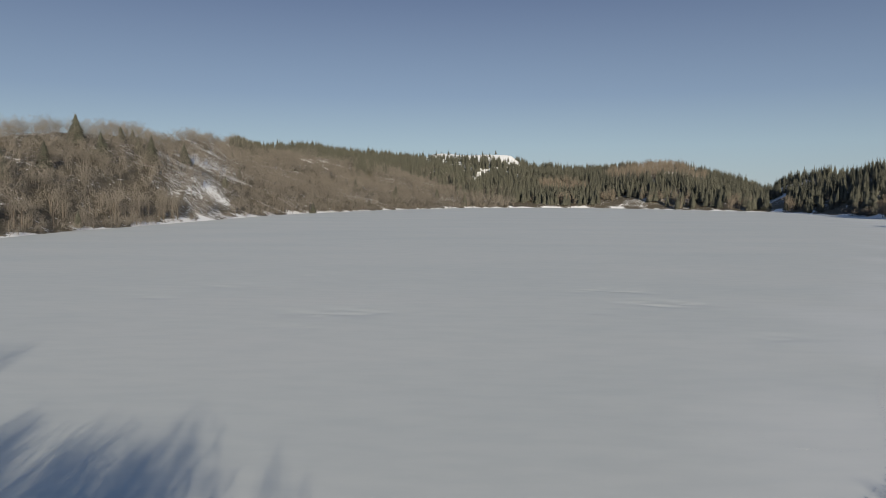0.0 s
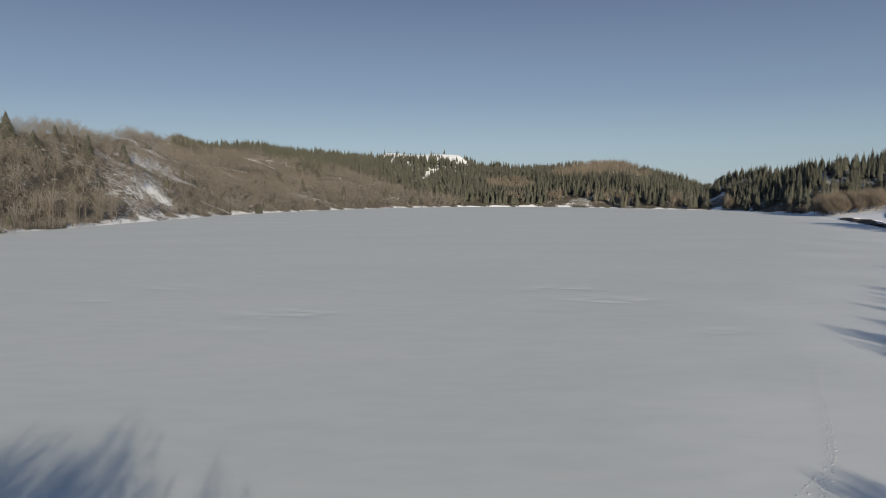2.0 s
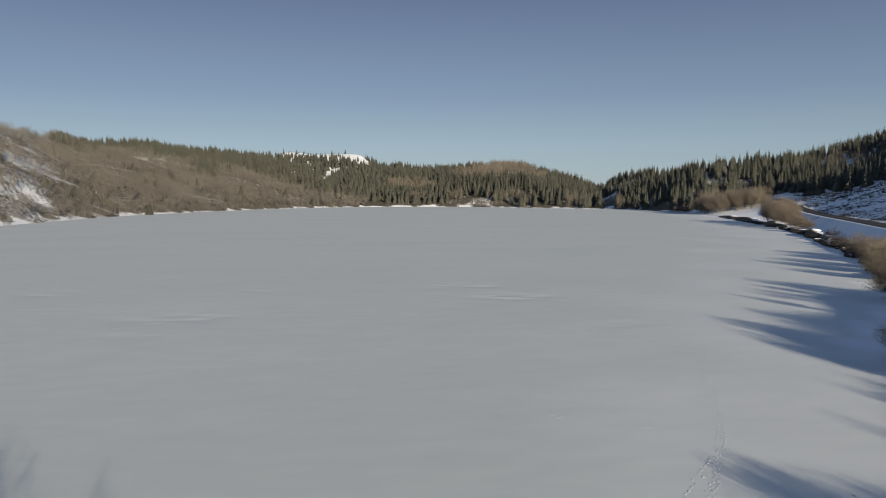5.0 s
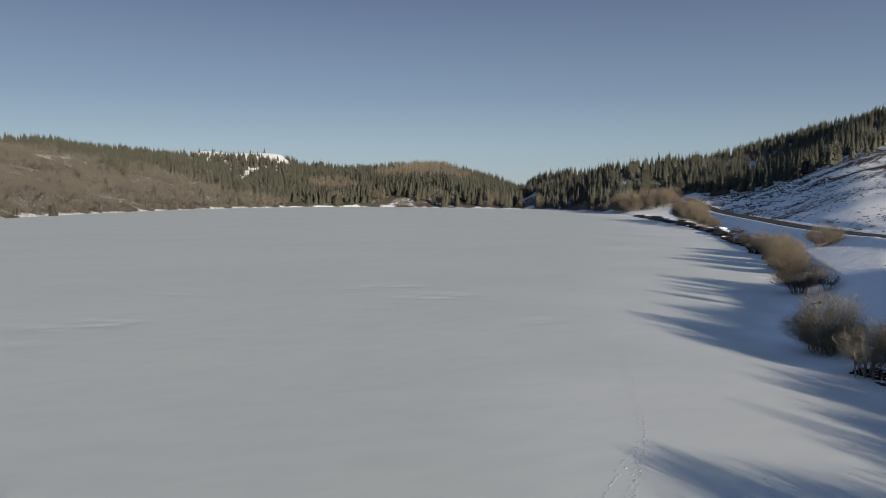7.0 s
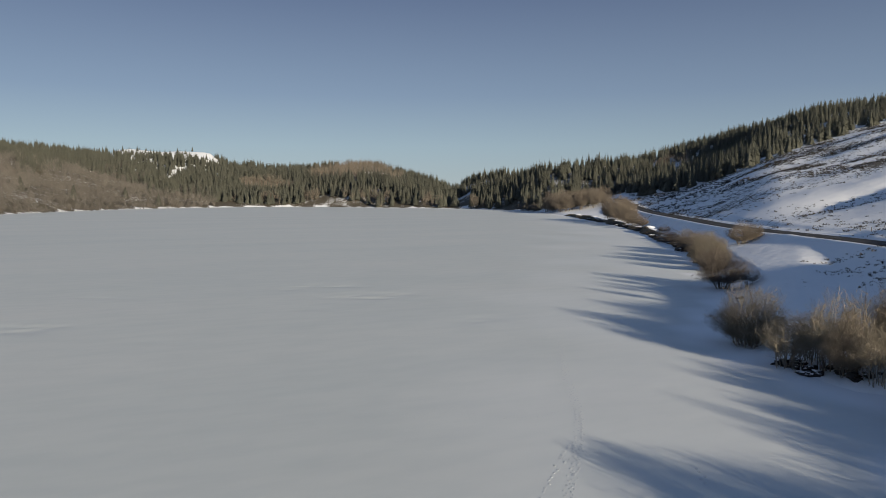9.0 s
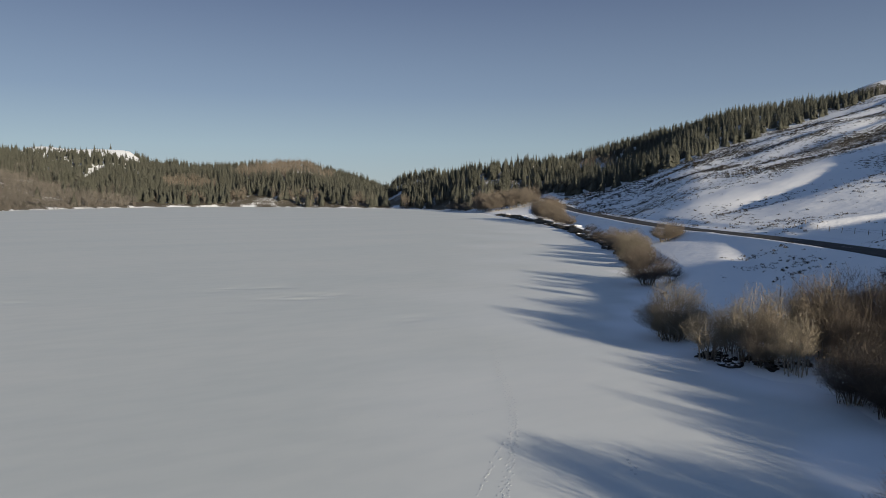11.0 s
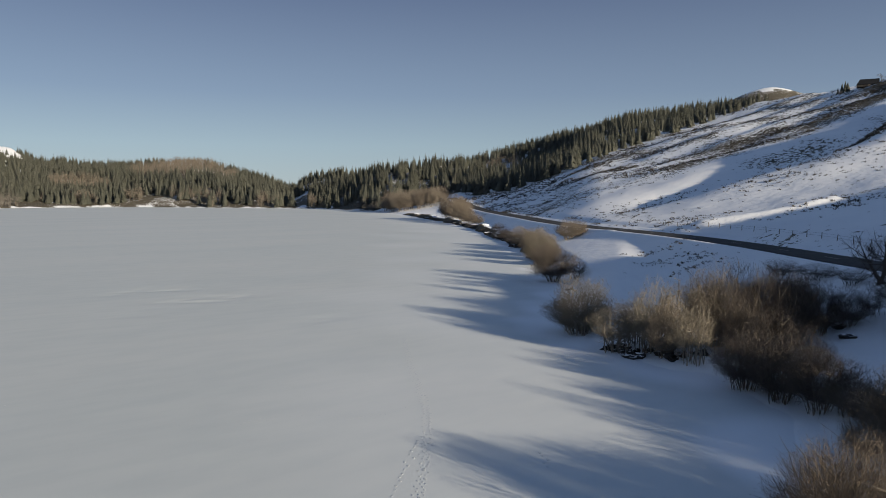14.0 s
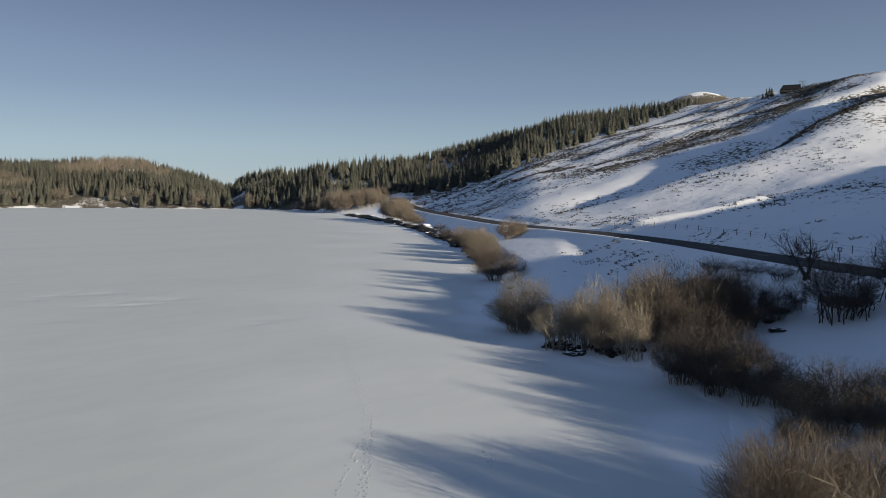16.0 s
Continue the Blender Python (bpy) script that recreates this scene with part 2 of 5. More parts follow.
def polar(x, y):
    return np.degrees(np.arctan2(x, y)), np.hypot(x, y)


def from_polar(az, r):
    return r * np.sin(np.radians(az)), r * np.cos(np.radians(az))


def shore_distance(x, y):
    """Metres to the shoreline, positive on land."""
    best = np.full(x.shape, 1e9)
    inside = np.zeros(x.shape, dtype=bool)
    nxt = np.roll(SHORE, -1, axis=0)
    for (ax, ay), (bx, by) in zip(SHORE, nxt):
        dx, dy = bx - ax, by - ay
        t = np.clip(((x - ax) * dx + (y - ay) * dy) / (dx * dx + dy * dy), 0, 1)
        best = np.minimum(best, (x - ax - t * dx) ** 2 + (y - ay - t * dy) ** 2)
        cross = (ay > y) != (by > y)
        inside ^= cross & (x < ax + (y - ay) * dx / (dy if dy else 1e-9))
    return np.where(inside, -1, 1) * np.sqrt(best)


def shore_radius():
    """Distance of the far shore for every whole heading."""
    out = []
    r = np.arange(4.0, 900.0, 1.0)
    for a in range(-180, 181):
        x, y = from_polar(np.full(r.shape, float(a)), r)
        wet = np.nonzero(shore_distance(x, y) < 0)[0]
        out.append(r[wet[-1]] if len(wet) else 4.0)
    return np.array(out)


SHORE_R = shore_radius()


def far_shore(az):
    return np.interp(az, np.arange(-180, 181), SHORE_R)


def smoothstep(e0, e1, v):
    t = np.clip((v - e0) / (e1 - e0), 0, 1)
    return t * t * (3 - 2 * t)


def road_line(az):
    return lerp_table(az, ROAD, 1), lerp_table(az, ROAD, 2)


ROAD_XY = np.array([[*from_polar(a, road_line(a)[0]), road_line(a)[1]] for a in np.concatenate([np.arange(38.0, 48, 0.2), np.arange(48, 130, 1.0)])])
for _ in range(6):   # ease the bends
    ROAD_XY[1:-1] = 0.25 * ROAD_XY[:-2] + 0.5 * ROAD_XY[1:-1] + 0.25 * ROAD_XY[2:]


def road_distance(x, y):
    """Metres to the road's middle line, and the road's height there."""
    best, height = np.full(x.shape, 1e9), np.zeros(x.shape)
    for (ax, ay, az_), (bx, by, bz) in zip(ROAD_XY[:-1], ROAD_XY[1:]):
        dx, dy = bx - ax, by - ay
        t = np.clip(((x - ax) * dx + (y - ay) * dy) / (dx * dx + dy * dy), 0, 1)
        d = (x - ax - t * dx) ** 2 + (y - ay - t * dy) ** 2
        near = d < best
        best, height = np.where(near, d, best), np.where(near, az_ + t * (bz - az_), height)
    return np.sqrt(best), height


# ribs of the open slope: y of the crest, height, south and north half widths
RIBS = [(80, 1.6, 26, 12), (97, -0.8, 18, 16), (124, 0.22, 12, 14), (150, 0.2, 14, 9), (178, 0.22, 15, 9), (212, 0.2, 15, 9), (246, 0.2, 15, 9)]
TERRACE = [(112, 92), (113.5, 83), (118, 77.5), (121.5, 73.5), (127, 68.5), (131.5, 65), (139, 63)]


def rib_lines(x, y):
    """y, straightened along the wandering ribs."""
    return y - 25 + 0.09 * (x - 190) - 3.0 * waves(x, 0.3 * y, 90, 3)


def main_rib(x, y):
    """The same for the tallest rib, which bends down the slope towards the south."""
    return rib_lines(x, y) + np.interp(x, [170, 206, 240, 300], [0, 9, 16, 20])


def ribs(x, y):
    z = np.zeros_like(x)
    for k, (c, h, south, north) in enumerate(RIBS):
        v = rib_lines(x, y) if k else main_rib(x, y)
        z = z + h * np.exp(-((v - c) / np.where(v < c, south, north)) ** 2)
    return z * (1.2 + 0.028 * np.clip(x - 140, 0, 260)) * smoothstep(135, 185, x)


def terrace(x, y):
    """A low snow bank along an old terrace edge."""
    best = np.full(x.shape, 1e9)
    for (ax, ay), (bx, by) in zip(TERRACE[:-1], TERRACE[1:]):
        dx, dy = bx - ax, by - ay
        t = np.clip(((x - ax) * dx + (y - ay) * dy) / (dx * dx + dy * dy), 0, 1)
        best = np.minimum(best, (x - ax - t * dx) ** 2 + (y - ay - t * dy) ** 2)
    return 1.2 * np.exp(-best / 6.0)


def height(x, y, near_road=True):
    """Height of the ground."""
    x, y = np.asarray(x, dtype=float), np.asarray(y, dtype=float)
    az, r = polar(x, y)
    d = shore_distance(x, y)
    rs = far_shore(az)
    rr, zr, foot = (lerp_table(az, RIDGE, k) for k in (1, 2, 3))
    right = smoothstep(37.0, 40.0, az) * (1 - smoothstep(110, 135, az))
    rroad, zroad = road_line(az)
    # hills straight from the shore
    t = np.clip((r - rs) / np.maximum(rr - rs, 30), 0, 1)
    z_hill = 0.6 + zr * t ** foot
    # strip to the road and slope above it
    dr, hr = road_distance(x, y)
    tr = np.clip((r - rroad) / np.maximum(rr - rroad, 30), 0, 1)
    strip = np.where(r < rroad, np.clip(d, 0, None) / (np.clip(d, 0, None) + dr + 0.1), 1.0)
    zbase = np.where(r < rroad, hr, zroad)
    gentle = 1 - smoothstep(50.5, 54, az)
    z_slope = 0.6 + (zbase - 0.6) * (gentle * strip ** np.interp(az, [41, 44], [1.4, 0.75]) + (1 - gentle) * smoothstep(0.2, 0.95, strip)) + (zr - zroad) * tr ** (1.35 + 0.45 * (1 - smoothstep(42.5, 50, az)))
    behind = smoothstep(-45, -70, az) + smoothstep(112, 135, az)
    z_hill = z_hill * (1 - behind) + behind * (0.6 + zr * np.clip((d - 10) / 380, 0, 1))
    z = z_hill * (1 - right) + z_slope * right
    over = np.maximum(r - rr, 0)
    z = z - 0.05 * over
    # relief
    rough = smoothstep(2, 60, d)
    open_side = smoothstep(36, 42, az)
    z = z + rough * ((2.2 - 1.5 * open_side) * waves(x, y, 140, 6, 0.5) + (0.35 - 0.27 * open_side) * waves(y, -x, 18, 5)) * np.where(r > 90, 1.0, 0.4)
    # ribs and gullies that run up the open slope, an unseen spur beyond them, and a terrace edge over the road
    slope = right * smoothstep(0.02, 0.10, tr) * (1 - smoothstep(0.95, 1.15, tr))
    z = z + slope * ribs(x, y)
    # a wooded shoulder and the shaded hollow behind it
    for a0, r0, da, dr0, dz in ((51.5, 585, 3.2, 55, 9), (45.5, 600, 3.4, 60, -6)):
        z = z + dz * right * np.exp(-((az - a0) / da) ** 2 - ((r - r0) / dr0) ** 2)
    # spur out of view, raised so that its shade covers the slope's foot
    z = z + (12.2 + 0.06 * np.maximum(x - 104, 0)) * np.exp(-((y + 14) / 17) ** 2) * smoothstep(62, 120, x) * (1 - smoothstep(190, 240, x))
    z = z + terrace(x, y)
    # far rounded summit
    px, py = from_polar(62.3, 1500.0)
    z = np.maximum(z, 220 - 0.0080 * ((x - px) ** 2 + (y - py) ** 2) / (1 + np.hypot(x - px, y - py) / 90))
    kx, ky = from_polar(25.8, 862.0)                        # open knoll behind the inlet, raised so that its face catches the sun
    z = z + 4 * np.exp(-((x - kx) ** 2 + (y - ky) ** 2) / 34 ** 2)
    # shore bank and lake bed
    earth = smoothstep(33.0, 34.2, az) * (1 - smoothstep(49.0, 51.5, az)) * (r < 470)
    bank = np.where(d > 0, np.interp(az, [41, 44, 49, 51], [0.9, 1.5, 1.5, 0.9]) * earth * smoothstep(1.0, 6.0, d) + 0.22 * (1 - np.exp(-np.maximum(d, 0) / 2.5)) + 0.03 * waves(x, y, 9, 4), 0)
    z = np.where(d > 0, np.minimum(z, bank + 0.16 * np.maximum(d - 1.5, 0) + 0.012 * np.maximum(d, 0) ** 2), np.maximum(-2.5, 0.35 * d))
    # unseen wooded spur behind the bank, shaped so that its shade lies over the near shore
    crest = np.interp(x, [18, 30, 42, 54, 62, 72, 78, 91, 100, 112, 130], [0, 5, 9.5, 13.2, 16.9, 19.2, 21.3, 21.8, 22.6, 20, 0])
    z = np.where(d > 2, np.maximum(z, crest * np.exp(-((y + 14) / 14) ** 2)), z)
    if near_road:
        k = 1 - smoothstep(3.2, 9.0, dr)
        z = z * (1 - k) + (hr - 0.12) * k
        z = z + 0.35 * np.exp(-((dr - 4.6) / 0.9) ** 2)     # ploughed banks
    return np.maximum(z, -2.5)


def cover_of(x, y, d):
    """How much dead grass, heather and litter shows through the snow."""
    az, r = polar(x, y)
    c = np.full(x.shape, 0.25)
    c = np.where((az > -42) & (az < 36) & (r > 150), 0.66 * smoothstep(-0.5, 4.5, d + 3.5 * waves(x, y, 26, 3)) - 0.20 * np.exp(-((az + 18.8) / 2.5) ** 2), c)
    c = np.where((az < 6.6) & (az > -1.6) & (r > 1000), 0.0, c)
    c = np.where((np.abs(az + 10.6) < 1.2) & (np.abs(r - 865) < 45), 0.1, c)
    c = np.where((np.abs(az - 25.8) < 2) & (np.abs(r - 850) < 60), 0.36, c)
    c = np.where((az > 31.5) & (az < 40) & (r < 545), 0.20, c)
    c = np.where((az > 31.5) & (az < 40) & (r > 545), 0.62, c)
    right = smoothstep(37, 42, az)
    rroad, _ = road_line(az)
    tr = (r - rroad) / np.maximum(lerp_table(az, RIDGE, 1) - rroad, 30)
    hill = 0.27 + 0.20 * smoothstep(0.15, 0.6, tr) * (0.5 + 0.5 * waves(x, y, 70, 4))
    c = c * (1 - right) + np.where(tr > 0, hill, 0.12) * right
    v = rib_lines(x, y)
    crest = sum(np.exp(-((v - q[0] + 2) / 6.0) ** 2) for q in RIBS if q[1] > 0)
    bare = np.exp(-((v - 124) / 9.0) ** 2)
    heath = 0.13 * np.exp(-((v - 162) / 20.0) ** 2) * smoothstep(230, 300, x) + 0.16 * np.exp(-((v - 68) / 8.0) ** 2) * smoothstep(235, 275, x)
    c = c + right * (tr > 0.05) * (0.04 * crest - 0.25 * bare + heath)
    dr, _ = road_distance(x, y)                             # earth of the road cutting
    c = np.maximum(c, right * (az < 49) * (tr > 0) * 0.42 * np.exp(-((dr - 8.0) / 2.2) ** 2) * smoothstep(-0.2, 0.5, waves(x, y, 30, 3)))
    px, py = from_polar(62.3, 1500.0)                       # the far summit: bare face under a white cap
    c = np.where((r > 1150) & (az > 50), np.where(np.hypot(x - px, y - py) < 44 + 8 * waves(x, y, 40, 3), 0.05, 0.62), c)
    return np.clip(c, 0, 1)


def polar_sheet(azs, rs):
    a, r = np.meshgrid(azs, rs)
    x, y = from_polar(a, r)
    n, m = a.shape
    i = np.arange(n - 1)[:, None] * m + np.arange(m - 1)[None, :]
    quads = np.stack([i, i + 1, i + m + 1, i + m], -1).reshape(-1, 4)
    return x.ravel(), y.ravel(), quads[:, ::-1], (n, m)


def build_ground():
    azs = np.concatenate([np.arange(-180, -44, 2.0), np.arange(-44, 36, 0.4), np.arange(36, 84, 0.2), np.arange(84, 130, 0.5), np.arange(130, 180.1, 2.0)])
    rs = np.concatenate([np.arange(0.0, 12, 1.0), np.arange(12, 150, 0.9), np.arange(150, 420, 2.5), np.geomspace(420, 1700, 130), np.geomspace(1750, 4600, 16)])
    x, y, quads, _ = polar_sheet(azs, rs)
    z = height(x, y)
    d = shore_distance(x, y)
    far = smoothstep(1900, 3200, np.hypot(x, y))
    z = z * (1 - far) + far * 20
    keep = ~(d[quads].max(1) < -14)
    me = mesh_from("ground", np.stack([x, y, z], 1), quads[keep], M_GROUND, True)
    at = me.attributes.new("cover", "FLOAT", "POINT")
    at.data.foreach_set("value", cover_of(x, y, d).astype(np.float32))
    return tagged(new("ground", me), "snowy hillsides with dead grass and heather round the lake", "ground", kind="structure")


# long shallow wind scours in the snow on the ice: middle, half length, half width, depth, heading of the long side
DRIFTS = [(27.0, 83.0, 6.0, 1.7, 0.085, -78), (24.0, 94.0, 6.5, 1.7, 0.08, -80), (-12.0, 75.5, 6.0, 1.8, 0.08, -84), (-19.5, 111.5, 5.5, 1.8, 0.08, -86), (1.0, 94.0, 4.0, 1.4, 0.045, -80),
          (-4.5, 97.0, 3.0, 1.6, 0.045, -80), (31.0, 62.5, 3.0, 1.2, 0.04, -84), (-37.0, 87.0, 5.0, 1.6, 0.05, -74), (17.0, 75.5, 2.4, 1.3, 0.03, -80), (34.0, 75.0, 3.0, 1.2, 0.03, -78), (-14.0, 66.0, 3.0, 1.3, 0.035, -82),
          (2.0, 64.0, 2.6, 1.2, 0.025, -80), (-40, 76, 4.0, 1.4, 0.04, -76), (-30, 98, 5, 1.6, 0.045, -76), (12, 122, 6.0, 2.0, 0.05, -78), (-4, 134, 6.0, 2.0, 0.05, -82), (38, 118, 5.0, 1.8, 0.05, -74), (-38, 130, 6, 2.0, 0.05, -76),
          (62, 150, 9, 2.5, 0.06, -70), (10, 180, 9, 3.0, 0.07, -75), (-60, 190, 10, 3.0, 0.07, -75), (100, 260, 12, 4.0, 0.08, -70)]


def lake_height(x, y):
    z = 0.006 * waves(x + 0.4 * y, 2.0 * y, 26, 7) + 0.0032 * waves(x * 1.4, 2.2 * y, 8, 5)
    for cx, cy, la, lb, h, head in DRIFTS:   # shallow scours: a short drop on the near side, a long rise beyond
        a = radians(head)
        u, v = (x - cx) * math.sin(a) + (y - cy) * math.cos(a), (x - cx) * math.cos(a) - (y - cy) * math.sin(a)
        v = v + 0.7 * np.sin(u * 0.45 + cx) + 0.3 * np.sin(u * 1.3 + cy)
        z = z - 1.15 * h * np.clip(0.75 + 0.5 * waves(x, 2.2 * y, 7, 4), 0.1, 1.4) * np.exp(-(u / la) ** 2) * np.exp(-np.where(v < 0, (v / lb) ** 2, (v / (2.4 * lb)) ** 2))
    return z


def build_lake():
    azs = np.concatenate([np.arange(-180, -44, 4.0), np.arange(-44, 80, 0.4), np.arange(80, 180.1, 4.0)])
    rs = np.concatenate([np.arange(0, 20, 2.0), np.arange(20, 110, 0.45), np.geomspace(110, 900, 120)])
    x, y, quads, _ = polar_sheet(azs, rs)
    d = shore_distance(x, y)
    z = lake_height(x, y) * smoothstep(0, 6, -d)
    keep = d[quads].min(1) < 3
    me = mesh_from("lake", np.stack([x, y, z], 1), quads[keep], M_LAKE, True)
    az, _ = polar(x, y)
    # whiter snow along the edge and towards the near bank
    bank_white = 0.28 * smoothstep(-42, -6, d + 6 * waves(x, y, 30, 3)) * smoothstep(12, 34, az)
    rim = smoothstep(-7, -0.5, d + 1.5 * waves(x, y, 12, 3)) * smoothstep(26, 34, az)
    at = me.attributes.new("edge_white", "FLOAT", "POINT")
    at.data.foreach_set("value", np.maximum(bank_white, rim).astype(np.float32))
    return tagged(new("frozen_lake", me), "frozen lake under pale wind-packed snow", "frozen lake", kind="structure")


def build_bank():
    """The low dark bank of earth and stones that the waves have cut along the lake, with snow on its lip."""
    nxt = np.roll(SHORE, -1, axis=0)
    pts = []
    for (ax, ay), (bx, by) in zip(SHORE, nxt):
        a0 = math.degrees(math.atan2(ax, ay))
        if 33.6 < a0 < 44.6 and math.hypot(ax, ay) > 110:
            n = max(1, int(math.hypot(bx - ax, by - ay) / 0.8))
            pts += [(ax + (bx - ax) * k / n, ay + (by - ay) * k / n) for k in range(n)]
    p = np.array(pts)
    tang = np.gradient(p, axis=0)
    tang /= np.linalg.norm(tang, axis=1)[:, None]
    land = np.stack([-tang[:, 1], tang[:, 0]], 1)
    if land[len(p) // 2] @ np.array([0.8, -0.6]) < 0:
        land = -land
    g = np.random.default_rng(23)
    s = np.arange(len(p)) * 0.8
    lip = 0.58 + 0.22 * waves(s, 0 * s, 45, 5, 0.6)         # uneven height along the shore
    out = 0.9 * waves(s, 0 * s + 40, 22, 4)
    fade = np.minimum(1, np.minimum(np.arange(len(p)), np.arange(len(p))[::-1]) / 20)
    rows, snow = [], []
    for off, z in ((-0.6, -0.3), (-0.2, 0.25), (0.25, 0.7), (0.6, 1.15), (1.1, 1.5), (1.7, 1.62), (3.0, 1.5), (5.5, 1.0)):
        q = p + land * (off + out + g.normal(size=len(p)) * 0.16)[:, None]
        h = (z * lip * 1.5 + g.normal(size=len(p)) * 0.10 * (0 < z < 1.55)) * fade - 0.25 * (1 - fade)
        rows.append(np.stack([q[:, 0], q[:, 1], h], 1))
        snow.append(np.clip((0.15 if off > 1.5 else 1.0) + (off > 1.0) * 0.5 * waves(s, 0 * s + 9 * off, 14, 4), 0, 1))
    n = len(p)
    f = [(k * n + i, k * n + i + 1, (k + 1) * n + i + 1, (k + 1) * n + i) for k in range(len(rows) - 1) for i in range(n - 1)]
    me = mesh_from("shore_bank", np.concatenate(rows), f, M_GROUND, False)
    at = me.attributes.new("cover", "FLOAT", "POINT")
    at.data.foreach_set("value", np.concatenate(snow).astype(np.float32))
    return tagged(new("shore_bank", me), "dark wave-cut bank of earth and stones with snow on top", "bank", kind="structure")


build_ground()
build_lake()
build_bank()


# ---- road ----
def ribbon(name, left, right, lift, material):
    """A strip along the road between two offsets from its middle, in metres."""
    p = ROAD_XY
    tang = np.gradient(p[:, :2], axis=0)
    tang /= np.linalg.norm(tang, axis=1)[:, None]
    side = np.stack([-tang[:, 1], tang[:, 0]], 1)
    rows = []
    for off, drop in ((left, 0.35), (left, 0), (0.5 * (left + right), -0.04), (right, 0), (right, 0.35)):
        q = p.copy()
        q[:, :2] += side * off
        q[:, 2] += lift - drop
        rows.append(q)
    v = np.concatenate(rows)
    n = len(p)
    f = [(k * n + i, k * n + i + 1, (k + 1) * n + i + 1, (k + 1) * n + i) for k in range(4) for i in range(n - 1)]
    return mesh_from(name, v, f, material)


road = tagged(new("road", ribbon("road", -3.1, 3.1, 0.04, M_ASPHALT)), "dark wet asphalt road along the snowy lakeside", "road", kind="structure")


def dash(i):
    """One painted dash in the road's middle, on its own step of the line."""
    p, q = Vector(ROAD_XY[i]), Vector(ROAD_XY[i + 1])
    t = (q - p).normalized()
    q = p + t * min(3.0, (q - p).length)
    s = Vector((-t.y, t.x, 0)) * 0.08
    bm = bmesh.new()
    up = Vector((0, 0, 0.09))
    top = [bm.verts.new(v + up) for v in (p - s, q - s, q + s, p + s)]
    low = [bm.verts.new(v + up * 0.7) for v in (p - s, q - s, q + s, p + s)]
    bm.faces.new(top)
    for k in range(4):
        bm.faces.new((top[k], low[k], low[(k + 1) % 4], top[(k + 1) % 4]))
    return bm


acc = 0.0
for i in range(40, len(ROAD_XY) - 30):
    acc += float(np.linalg.norm(ROAD_XY[i + 1] - ROAD_XY[i]))
    if acc > 11:
        part("centre_dash", dash(i), M_PAINT, road, "white painted dash")
        acc = 0.0

# ---- vegetation ----
def spruce_arrays(g, boughs=46, width=0.17):
    """A spruce of height 1: hanging boughs all round a ragged cone that narrows to the tip."""
    v, f = [], []
    lean = g.uniform(0, 6.28)
    for k in range(boughs):
        t = 1 - (1 - (k + g.uniform(0.2, 0.8)) / boughs) ** 0.60
        a = 2.39996 * k + g.uniform(-0.5, 0.5)
        z = 0.06 + 0.90 * t
        reach = (width * (1 - t) ** 0.85 + 0.012) * g.uniform(0.6, 1.25) * (1 + 0.15 * math.cos(a - lean))
        drop = reach * g.uniform(0.7, 1.2) + 0.035
        w = reach * g.uniform(0.34, 0.5) + 0.004
        c, s = math.cos(a), math.sin(a)
        b = len(v)
        side_z = max(0.02, z - 0.3 * drop)
        v += [(0.1 * reach * c, 0.1 * reach * s, z + 0.6 * drop), (0.62 * reach * c - w * s, 0.62 * reach * s + w * c, side_z), (reach * c, reach * s, max(0.01, z - 0.4 * drop)), (0.62 * reach * c + w * s, 0.62 * reach * s - w * c, side_z)]
        f += [(b, b + 1, b + 2), (b, b + 2, b + 3)]
    b = len(v)
    for j in range(3):
        v.append((0.014 * math.cos(2.1 * j), 0.014 * math.sin(2.1 * j), 0.90))
    v.append((0, 0, 1.0))
    f += [(b, b + 1, b + 3), (b + 1, b + 2, b + 3), (b + 2, b, b + 3)]
    return np.array(v), np.array(f)


def pole_arrays(r0, r1, z0, z1, n=5):
    a = np.arange(n) * 2 * math.pi / n
    v = np.concatenate([np.stack([r * np.cos(a), r * np.sin(a), np.full(n, z)], 1) for r, z in ((r0, z0), (r1, z1))])
    f = [t for i in range(n) for t in ((i, (i + 1) % n, n + (i + 1) % n), (i, n + (i + 1) % n, n + i))]
    return v, np.array(f)


def sliver(v, f, p, q, w, g):
    """One thin tapering twig from p to q."""
    d = q - p
    s = np.cross(d, g.normal(size=3))
    s *= w / (np.linalg.norm(s) + 1e-9)
    b = len(v)
    v += [p - s, p + s, q]
    f.append((b, b + 1, b + 2))


